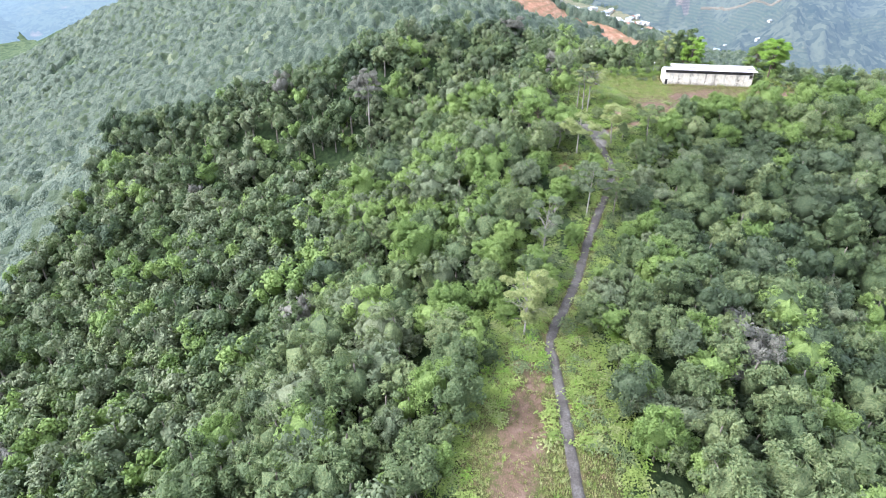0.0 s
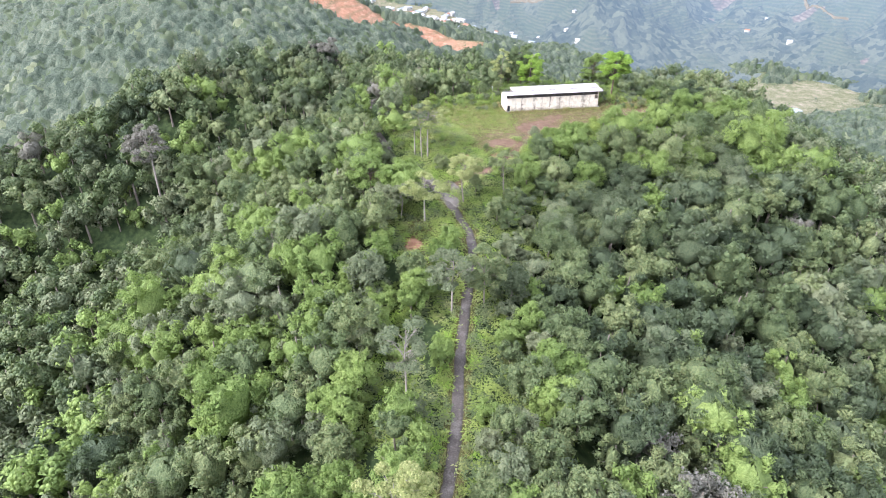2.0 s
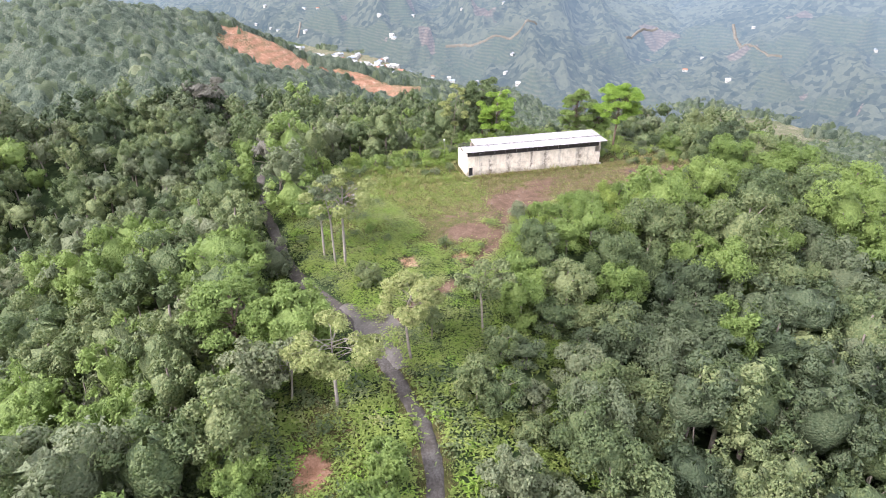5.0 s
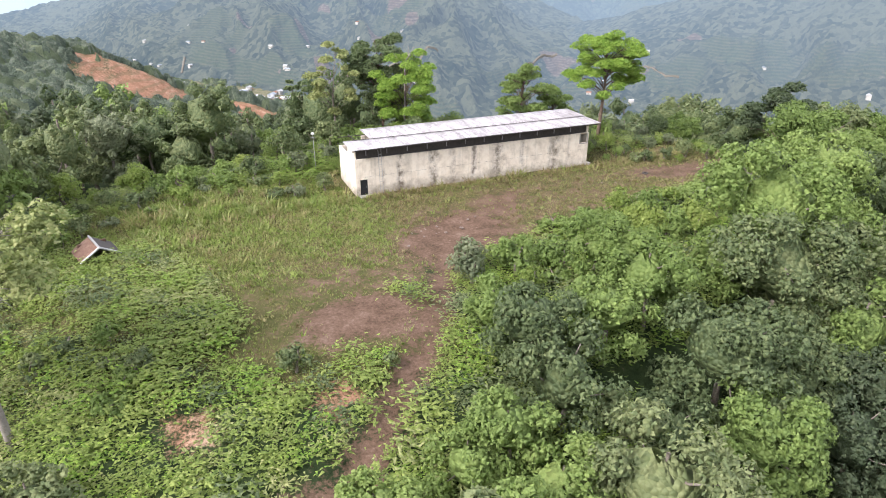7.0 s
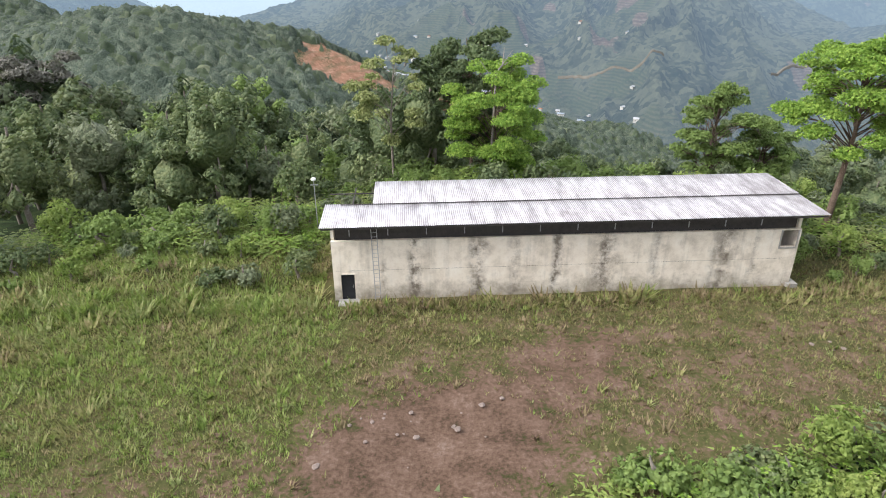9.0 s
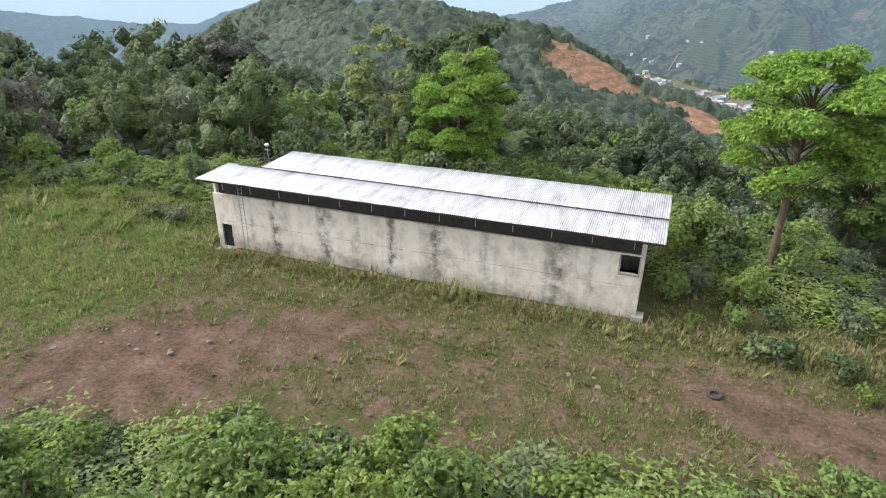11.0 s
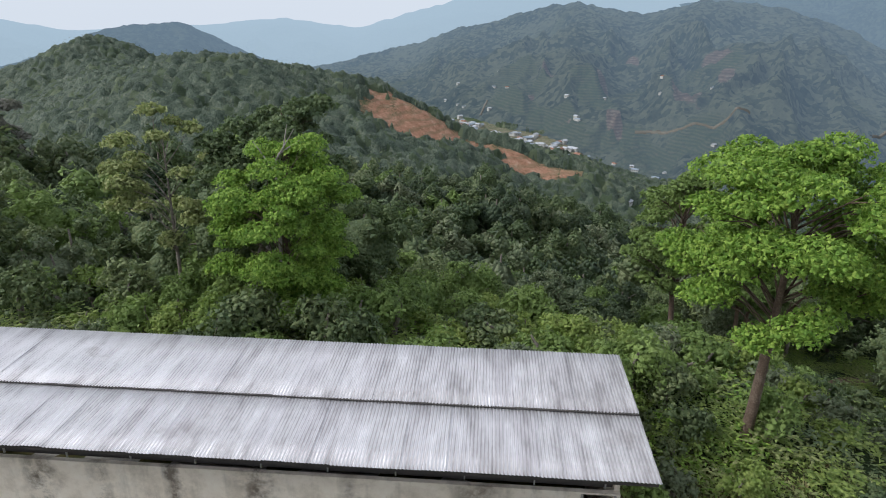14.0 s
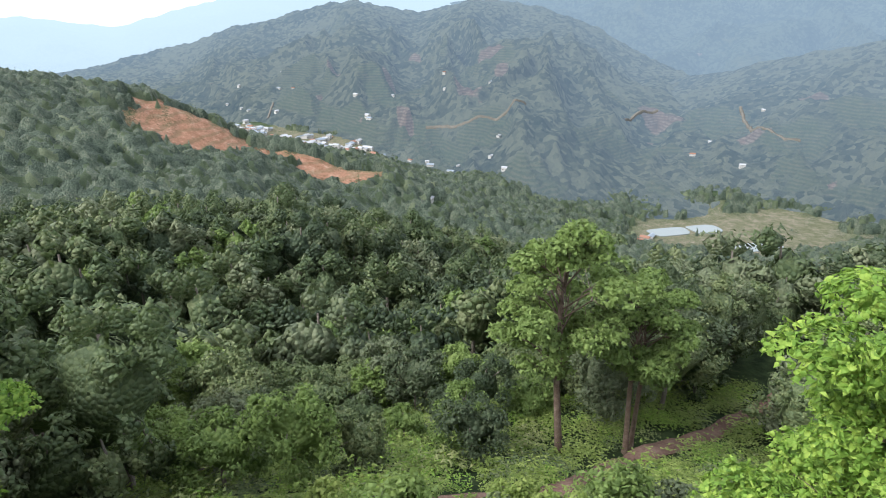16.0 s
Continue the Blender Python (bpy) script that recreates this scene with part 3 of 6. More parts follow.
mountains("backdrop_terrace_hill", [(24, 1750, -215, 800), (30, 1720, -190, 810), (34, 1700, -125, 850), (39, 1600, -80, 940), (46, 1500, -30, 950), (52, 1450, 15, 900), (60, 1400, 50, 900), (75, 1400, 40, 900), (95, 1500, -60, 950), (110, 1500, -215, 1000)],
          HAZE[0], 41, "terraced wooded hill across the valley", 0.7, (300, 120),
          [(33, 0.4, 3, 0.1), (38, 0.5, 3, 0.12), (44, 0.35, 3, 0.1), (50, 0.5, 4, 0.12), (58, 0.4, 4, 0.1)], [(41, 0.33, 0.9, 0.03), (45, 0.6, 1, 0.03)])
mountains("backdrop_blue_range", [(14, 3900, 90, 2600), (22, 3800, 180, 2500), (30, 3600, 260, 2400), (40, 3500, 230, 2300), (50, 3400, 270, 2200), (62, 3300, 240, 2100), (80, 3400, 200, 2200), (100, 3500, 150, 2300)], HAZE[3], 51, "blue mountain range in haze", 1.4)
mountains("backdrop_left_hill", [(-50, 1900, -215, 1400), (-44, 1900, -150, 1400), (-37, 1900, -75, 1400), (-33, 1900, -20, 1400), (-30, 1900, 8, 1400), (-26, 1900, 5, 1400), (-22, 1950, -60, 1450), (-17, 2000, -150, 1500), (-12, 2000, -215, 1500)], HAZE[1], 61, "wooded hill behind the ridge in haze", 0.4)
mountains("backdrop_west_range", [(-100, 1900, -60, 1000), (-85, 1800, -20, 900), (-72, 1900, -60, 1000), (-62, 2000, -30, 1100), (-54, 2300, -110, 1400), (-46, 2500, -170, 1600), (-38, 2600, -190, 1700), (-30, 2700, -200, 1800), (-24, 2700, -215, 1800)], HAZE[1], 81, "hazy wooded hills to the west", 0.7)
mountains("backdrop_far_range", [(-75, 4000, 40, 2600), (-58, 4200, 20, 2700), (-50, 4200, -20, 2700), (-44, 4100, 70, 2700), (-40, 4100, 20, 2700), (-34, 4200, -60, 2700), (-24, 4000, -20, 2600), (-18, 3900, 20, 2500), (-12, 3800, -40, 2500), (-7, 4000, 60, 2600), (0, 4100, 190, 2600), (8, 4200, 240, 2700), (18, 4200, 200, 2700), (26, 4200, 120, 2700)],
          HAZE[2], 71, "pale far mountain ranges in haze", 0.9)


def on_slope(name, row, col):
    """A place on a far range: row from its foot (0) to its crest (1), col from one end (0) to the other (1)."""
    g = SLOPES[name]
    i, k = np.clip((row + 0.08) / 1.38, 0, 1) * (g.shape[0] - 1.001), np.clip(col, 0, 1) * (g.shape[1] - 1.001)
    a, b = np.asarray(i, int), np.asarray(k, int)
    u, v = (i - a)[..., None], (k - b)[..., None]
    return (g[a, b] * (1 - u) + g[a + 1, b] * u) * (1 - v) + (g[a, b + 1] * (1 - u) + g[a + 1, b + 1] * u) * v


def hill_track(slope, nodes, width):
    """A pale earth track winding over a far slope."""
    p = along([(a * 1000, b * 1000) for a, b in nodes], 4.0) / 1000
    q = on_slope(slope, p[:, 0], p[:, 1])
    q[:, 2] += 2.5
    d = np.gradient(q[:, :2], axis=0)
    d /= np.maximum(np.hypot(*d.T), 1e-6)[:, None]
    side = np.column_stack([-d[:, 1], d[:, 0], np.zeros(len(d))]) * width / 2
    n = len(q)
    v = np.concatenate([q - side, q + side, q - side - [0, 0, 6], q + side - [0, 0, 6]])
    i = np.arange(n - 1)
    f = np.concatenate([np.stack([i + a, i + b, i + b + 1, i + a + 1], 1) for a, b in ((0, n), (n, 3 * n), (2 * n, 0))])
    tagged(new("road_far", mesh_from("road_far", v, f, [FAR_TRACK], smooth=True)), "pale earth track winding over the far hillside", "road", kind="structure")


FAR_TRACK = surface("pale_far_track", [(0.3, (0.1, 0.095, 0.08)), (0.7, (0.18, 0.165, 0.14))], 0.05, 0.9)
hill_track("backdrop_terrace_hill", [(0.604, 0.185), (0.535, 0.19), (0.34, 0.205), (0.337, 0.228), (0.349, 0.242)], 5)
hill_track("backdrop_mountain", [(0.136, 0.487), (0.174, 0.521), (0.167, 0.555), (0.167, 0.588), (0.198, 0.613)], 4)
hill_track("backdrop_mountain", [(0.38, 0.733), (0.43, 0.752), (0.46, 0.771)], 4)
hill_track("backdrop_mountain", [(0.02, 0.292), (0.06, 0.297), (0.11, 0.3)], 4)

# ---------------------------------------------------------------- trees
def unit(v):
    return v / np.maximum(np.linalg.norm(v, axis=-1, keepdims=True), 1e-9)


def split(quads):
    """Four-sided faces as pairs of triangles."""
    return np.concatenate([quads[:, [0, 1, 2]], quads[:, [0, 2, 3]]])


def leaflets(r, centre, normal, length, width):
    """Leaf tufts as single pointed triangles: corners and faces."""
    n = len(centre)
    normal = unit(normal + r.normal(0, 0.5, (n, 3)))
    lie = unit(np.cross(normal, r.normal(0, 1, (n, 3))))
    across = np.cross(normal, lie)
    length, width = length * r.uniform(0.65, 1.35, (n, 1)), width * r.uniform(0.65, 1.35, (n, 1))
    base = centre - lie * length * 0.45
    verts = np.stack([base - across * width * 0.5, base + across * width * 0.5, centre + lie * length * 0.55 - normal * length * 0.2], 1).reshape(-1, 3)
    return verts, np.arange(3 * n).reshape(n, 3)


def ball(r, centre, radius, rings=3, around=6):
    """A small uneven lump of four-sided faces, for the dense inside of a crown."""
    a, b = np.linspace(0.12, 3.02, rings + 1), np.linspace(0, 2 * np.pi, around, endpoint=False)
    p = np.stack([np.outer(np.sin(a), np.cos(b)), np.outer(np.sin(a), np.sin(b)), np.outer(np.cos(a), np.ones(around))], -1)
    i = np.arange((rings + 1) * around).reshape(rings + 1, around)
    f = np.stack([i[:-1], np.roll(i, -1, 1)[:-1], np.roll(i, -1, 1)[1:], i[1:]], -1).reshape(-1, 4)
    p = p.reshape(-1, 3) * r.uniform(0.74, 1.24, (p.shape[0] * around, 1))
    return p * radius + centre, split(f[:, ::-1])


def limb(points, radii, sides=5):
    """A tapering stem along points."""
    p, n = np.array(points, float), len(points)
    d = unit(np.gradient(p, axis=0))
    u = unit(np.cross(d, [0.31, 0.95, 0.05]))
    v = np.cross(d, u)
    b = np.linspace(0, 2 * np.pi, sides, endpoint=False)
    ring = p[:, None] + np.array(radii)[:, None, None] * (np.cos(b)[None, :, None] * u[:, None] + np.sin(b)[None, :, None] * v[:, None])
    i = np.arange(n * sides).reshape(n, sides)
    f = np.stack([i[:-1], np.roll(i, -1, 1)[:-1], np.roll(i, -1, 1)[1:], i[1:]], -1).reshape(-1, 4)
    return ring.reshape(-1, 3), split(f)


def joined(pieces):
    verts, faces, base = [], [], 0
    for v, f in pieces:
        verts.append(v)
        faces.append(f + base)
        base += len(v)
    return np.concatenate(verts), np.concatenate(faces)


NO_STEM = (np.array([[0, 0, -3.0], [0.01, 0, -3], [0, 0.01, -3]]), np.array([[0, 1, 2]]))


def crown_lumps(r, count, radius, low, high, hollow=0.62):
    """Centres and sizes of the leaf clumps that make up a crown."""
    d = unit(r.normal(0, 1, (count, 3)))
    d[:, 2] = r.uniform(-0.75, 1.1, count)
    d = unit(d)
    mid, half = (low + high) / 2, (high - low) / 2
    c = d * np.array([radius, radius, half]) * r.uniform(hollow * 0.75, hollow * 1.1, (count, 1)) + [0, 0, mid]
    return c, radius * r.uniform(0.34, 0.54, count)


def crown_mesh(r, lumps, sizes, sprays_each, length, core=0.8, rings=3, around=6):
    """The leafy clumps and sprays of a crown and, apart, the dense twigs and leaves in its middle."""
    pieces, inner, middle = [], [NO_STEM], lumps.mean(0)
    if core:
        inner.append(ball(r, middle, np.abs(lumps - middle).max(0) * 0.66, 4, 7))
    for c, s in zip(lumps, sizes):
        if core:
            pieces.append(ball(r, c, np.array([s, s, s * 0.85]) * core, rings, around))
        k = max(3, int(sprays_each * (s / sizes.mean()) ** 2))
        d = unit(r.normal(0, 1, (k, 3)) + 0.7 * unit(c - middle) + [0, 0, 0.55])
        at = c + d * np.array([s, s, s * 0.85]) * r.uniform(0.82, 1.15, (k, 1))
        pieces.append(leaflets(r, at, d + [0, 0, 0.35], length, length * 0.85))
    return joined(pieces), joined(inner)


def stem_mesh(r, height, radius, lumps, limbs=4, lean=0.25):
    top = np.array([r.normal(0, lean), r.normal(0, lean), height])
    bend = np.array([r.normal(0, 0.2), r.normal(0, 0.2), height * 0.5])
    pieces = [limb([[0, 0, -1.5], [0, 0, 0.4], bend, top], [radius * 1.5, radius * 1.1, radius * 0.8, radius * 0.4])]
    for c in lumps[:limbs]:
        start = bend + (top - bend) * r.uniform(0.1, 0.8)
        pieces.append(limb([start, (start + c) / 2 - [0, 0, 0.3], c], [radius * 0.5, radius * 0.32, radius * 0.12], 4))
    return joined(pieces)


def template(seed, height, radius, lumps, each, length, low=0.35, core=0.8, limbs=4, rings=3, around=6, hollow=0.62, clump=1.0):
    """One tree as (crown, stem), each corners and faces, standing at the origin."""
    r = np.random.RandomState(seed)
    c, s = crown_lumps(r, lumps, radius, height * low, height, hollow)
    sprays, inner = crown_mesh(r, c, s * clump, each, length, core, rings, around)
    return sprays, stem_mesh(r, height * 0.8, 0.09 + height * 0.014, c, limbs), inner


def tree_thing(name, made, leaf, label, bark=None, group=""):
    """A tree with a trunk and a crown of its own."""
    ob = thing(name, label, "tree", group=group)
    v, f = joined([made[0], made[2]] if len(made) > 2 else [made[0]])
    spray = np.arange(len(f)) < len(made[0][1])
    for key, me in (("trunk", mesh_from("trunk", *made[1], [bark or BARK], smooth=True)), ("crown", mesh_from("crown", v, f, [leaf], smooth=True, spray=spray))):
        new(key, me).parent = ob
    return ob


def scatter(lo, hi, spacing, seed, keep):
    """Uneven places over a stretch of the plan where keep(x, y) holds."""
    r = np.random.RandomState(seed)
    gx, gy = np.meshgrid(np.arange(lo[0], hi[0], spacing), np.arange(lo[1], hi[1], spacing))
    x, y = (g.ravel() + r.uniform(-0.46, 0.46, g.size) * spacing for g in (gx, gy))
    ok = keep(x, y)
    return x[ok], y[ok], r


def plant(name, x, y, r, templates, mats, choose, scale, label, category, sink=0.2, cut=1.0):
    """Many plants as one mesh. choose(n, r): a template and a leaf material for each."""
    z = land(x, y) - sink
    kinds, leaf = choose(len(x), r)
    size, turn, tint = scale(x, y, r), r.uniform(0, 6.28, len(x)), r.uniform(0, 1, len(x))
    verts, faces, index, tints, spray, base = [], [], [], [], [], 0
    for k, pair in enumerate(templates):
        sel = np.where(kinds == k)[0]
        if not len(sel):
            continue
        for which, (v, f) in enumerate(pair):
            c, s = np.cos(turn[sel])[:, None], np.sin(turn[sel])[:, None]
            sz = size[sel][:, None]
            p = np.stack([(v[None, :, 0] * c - v[None, :, 1] * s) * sz, (v[None, :, 0] * s + v[None, :, 1] * c) * sz, v[None, :, 2] * sz], -1)
            p += np.stack([x[sel], y[sel], z[sel]], 1)[:, None]
            verts.append(p.reshape(-1, 3))
            faces.append((f[None] + (np.arange(len(sel)) * len(v))[:, None, None] + base).reshape(-1, 3))
            base += p.shape[0] * p.shape[1]
            index.append(np.repeat(leaf[sel] if which != 1 else np.full(len(sel), len(mats) - 1), len(f)))
            tints.append(np.repeat(tint[sel], len(f)))
            spray.append(np.full(len(sel) * len(f), cut * (which == 0)))
    me = mesh_from(name, np.concatenate(verts), np.concatenate(faces), mats, np.concatenate(index), True, np.concatenate(tints), np.concatenate(spray))
    return tagged(new(name, me), label, category, kind="stuff")


AXIS = [(12, 60), (12, 110), (20, 150), (30, 190), (48, 228), (64, 257), (92, 262), (108, 290), (98, 325)]


ROOM = [(102.4, 276.8, 9), (75, 291, 9), (62, 292, 6), (124, 260, 6), (25, 235, 7), (31, 205, 6), (19, 200, 8), (43, 207, 4), (6, 216, 7), (4, 110, 7), (8.6, 143, 6), (25, 164, 7), (112, 312, 9)]


def wooded(x, y):
    """Where trees stand: away from the open grass, the tracks and the shed."""
    open_ground = clearing(x, y) > 0.4
    track = np.minimum(near_line(x, y, ROAD), near_line(x, y, CLIMB)) < np.where(y < 112, 12.5, np.where((y > 190) & (y < 240) & (x < 42), np.where(x < 24, 9.5, 6.6), 3.4))
    for cx, cy, size in ROOM:
        track = track | (np.hypot(x - cx, y - cy) < size)
    return ~(open_ground | track | (near_line(x, y, LOWER[1:8]) < 6) | ((y > 276) & (y < np.where(x > 90, 303, 297)) & (x > 50) & (x < 135)) | ((y > 268) & (y < 286) & (x > 20) & (x < 60)) | ((y > 233.5 + 0.16 * (x - 60)) & (y < 254) & (x > 56) & (x < 118)) | (red_clay(x, y) > 0.4))


FULL = dict(core=0.8, rings=2, around=6, hollow=0.86, clump=0.6)
HALF = dict(core=0.85, rings=2, around=5, hollow=0.84, clump=0.64)
LOOSE = dict(core=0.9, limbs=0, rings=2, around=5, hollow=0.8, clump=0.86)
NEAR_KINDS = [template(101, 11, 4.3, 36, 62, 0.5, 0.05, **FULL), template(102, 9, 3.9, 32, 62, 0.48, 0.03, **FULL), template(103, 13, 4.4, 40, 60, 0.52, 0.08, **FULL), template(104, 7, 3.6, 28, 64, 0.46, 0.0, **FULL),
              template(105, 12, 3.5, 34, 60, 0.48, 0.08, **FULL), template(106, 10, 4.5, 34, 62, 0.5, 0.25, core=0.6, rings=2, around=6, hollow=0.95, clump=0.55)]
MID_KINDS = [template(111, 11, 4.1, 22, 13, 0.66, 0.04, limbs=1, **HALF), template(112, 9, 3.7, 20, 13, 0.64, 0.02, limbs=1, **HALF), template(113, 13, 4.3, 24, 12, 0.68, 0.06, limbs=2, **HALF),
             template(114, 7, 3.4, 18, 13, 0.62, 0.0, limbs=1, **HALF), template(115, 12.5, 3.5, 22, 12, 0.65, 0.08, limbs=2, **HALF), template(116, 10, 4.4, 24, 12, 0.6, 0.25, 0.7, 5, 2, 5, 0.95, 0.55)]
FAR_KINDS = [template(121, 11, 4.8, 10, 6, 1.0, 0.0, **LOOSE), template(122, 9, 4.4, 9, 6, 0.95, 0.0, **LOOSE), template(123, 13, 4.6, 10, 6, 1.0, 0.02, **LOOSE)]
WOOD_MATS = [LEAF, LEAF_PALE, LEAF_DARK, LEAF_FRESH, LEAF_GREY, BARK]
# more dark leaves: the shade on these slopes is put into leaf colour
SHADY = [0.47, 0.1, 0.34, 0.08, 0.01]
SHARES = [0.58, 0.16, 0.1, 0.145, 0.015]


def wood_size(x, y, r):
    edge = np.clip(0.45 + near_line(x, y, AXIS) / 55, 0.5, 1.2)
    behind = np.where((y > 282) & (x < 62), 0.68, 1.0)
    return edge * behind * r.uniform(0.9, 1.5, len(x))


CLOSE_KINDS = [template(107, 9, 3.9, 30, 135, 0.33, 0.02, 0.66, 4, 2, 6, 0.8, 0.66), template(108, 11, 4.2, 32, 135, 0.34, 0.04, 0.66, 4, 2, 6, 0.8, 0.66), template(109, 7.5, 3.8, 28, 140, 0.32, 0.0, 0.66, 4, 2, 6, 0.8, 0.66)]


def near_tones(x, y):
    """Shares of the leaf tones: fresher on the brow of the yard, paler along the crest."""
    if y > 276:
        return [0.5, 0.12, 0.13, 0.25, 0.0]
    if x > 38 and y > 200:
        brow = y - 243 - 0.22 * (x - 62)
        return [0.36, 0.02, 0.0, 0.62, 0.0] if brow > -32 else [0.42, 0.04, 0.44, 0.1, 0.0]
    if x < 24 and y > 112:
        return [0.2, 0.18, 0.0, 0.62, 0.0]
    return [0.6, 0.12, 0.08, 0.2, 0.0]


# single trees along the crest and round the yard
LABELS = ["broad dark green forest tree on the ridge flank", "rounded green tree in dense hillside forest", "tall leafy forest tree with clumped crown",
          "low bushy green tree at the wood's edge", "slender green tree with a narrow crown", "spreading tree with an open layered crown",
          "full leafy tree on the brow below the yard", "tall rounded tree on the brow below the yard", "low dense tree beside the earth track"]
x, y, r = scatter((-60, 66), (165, 345), 6.4, 41, wooded)
order = np.argsort(np.minimum(near_line(x, y, AXIS), near_line(x, y, [(45, 205), (75, 226), (125, 244)])))
first, rest = order[:260], order[260:]
masters = {}
brow_line, north_line = near_line(x, y, [(50, 205), (70, 225), (120, 243)]), near_line(x, y, [(60, 300), (112, 308)])
for k, n in enumerate(first):
    close = x[n] > 40 and min(brow_line[n], north_line[n]) < 24
    kind, leaf = r.randint(len(CLOSE_KINDS)) + 6 if close else r.randint(len(NEAR_KINDS)), r.choice(5, p=near_tones(x[n], y[n]))
    size = wood_size(x[n:n + 1], y[n:n + 1], r)[0]
    at = pose(x[n], y[n], float(land(x[n], y[n])) - 0.2, 0, 0, r.uniform(0, 360)) @ Matrix.Diagonal((size, size, size * r.uniform(0.85, 1.1), 1))
    if (kind, leaf) not in masters:
        tone = ("", "pale ", "dark ", "bright ", "greyish ")[leaf]
        masters[kind, leaf] = tree_thing("tree", (NEAR_KINDS + CLOSE_KINDS)[kind], WOOD_MATS[leaf], tone + LABELS[kind], group="trees of the ridge")
        masters[kind, leaf].matrix_basis = at
    else:
        master = masters[kind, leaf]
        twin = copy_thing(master, pose(0, 0, 0))
        twin.matrix_basis = at
plant("forest", x[rest], y[rest], r, MID_KINDS, WOOD_MATS, lambda n, r: (r.randint(0, 6, n), np.where((y[rest] > 318) | (x[rest] > 50) & (y[rest] < 262), r.choice(5, n, p=SHADY), np.where((np.abs(x[rest] + 5) < 35) & (y[rest] > 112) & (y[rest] < 275), r.choice(5, n, p=[0.4, 0.15, 0.0, 0.45, 0.0]), r.choice(5, n, p=SHARES)))), wood_size, "dense mixed green forest on the ridge flanks", "forest")


def outer(x, y):
    inside = (x > -60) & (x < 165) & (y > 66) & (y < 345)
    seen = ((x < 200) | (y > 250)) & ((x > -150) | (y < 360)) & (x < 120 + 0.55 * y)
    return wooded(x, y) & ~inside & seen & (land(x, y) > -150)


x, y, r = scatter((-230, 60), (330, 560), 8.4, 43, outer)
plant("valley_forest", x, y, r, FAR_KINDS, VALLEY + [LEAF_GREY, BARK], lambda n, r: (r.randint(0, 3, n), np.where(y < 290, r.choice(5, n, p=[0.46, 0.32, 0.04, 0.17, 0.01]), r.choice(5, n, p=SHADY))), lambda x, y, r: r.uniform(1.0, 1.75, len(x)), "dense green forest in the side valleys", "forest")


def beyond(x, y):
    inside = ((x > -226) & (x < 326) & (y > 64) & (y < 556)) & (((x < 200) | (y > 250)) & ((x > -150) | (y < 360)) & (x < 120 + 0.55 * y)) & (land(x, y) > -150)
    thin = (waves(x, y, 110, 23) > 0.3) & (land(x, y) < -150) & (y > 700)
    bearing = np.degrees(np.arctan2(x - 40, y - 60))
    hidden = (y > 990) & (x < 60) & (np.hypot(x + 470, y - 1100) > 190)
    seen = ~hidden & (bearing > -64) & (bearing < 54) & (land(x, y) > -232)
    return ~inside & seen & (red_clay(x, y) < 0.42) & (open_fields(x, y) < 0.42) & ~thin


def crowns_at(x, y, size, seed):
    """Nearest of a set of uneven crown middles: distance in crown radii, height factor, tone."""
    r = np.random.RandomState(seed)
    x0, y0 = x.min() - 2 * size, y.min() - 2 * size
    nx, ny = int((x.max() - x0) / size) + 3, int((y.max() - y0) / size) + 3
    jx, jy, tall, tone = r.uniform(0.05, 0.95, (ny, nx)), r.uniform(0.05, 0.95, (ny, nx)), r.uniform(0.5, 1.3, (ny, nx)), r.uniform(0, 1, (ny, nx))
    u, v = (x - x0) / size, (y - y0) / size
    best, rise, tint = np.full(x.shape, 9.0), np.zeros(x.shape), np.zeros(x.shape)
    for a in (-1, 0, 1):
        for b in (-1, 0, 1):
            i, k = np.clip(v.astype(int) + a, 0, ny - 1), np.clip(u.astype(int) + b, 0, nx - 1)
            d = np.hypot(k + jx[i, k] - u, i + jy[i, k] - v) / (0.5 + 0.26 * tall[i, k])
            closer = d < best
            best = np.where(closer, d, best)
            rise, tint = np.where(closer, tall[i, k], rise), np.where(closer, tone[i, k], tint)
    return best, rise, tint


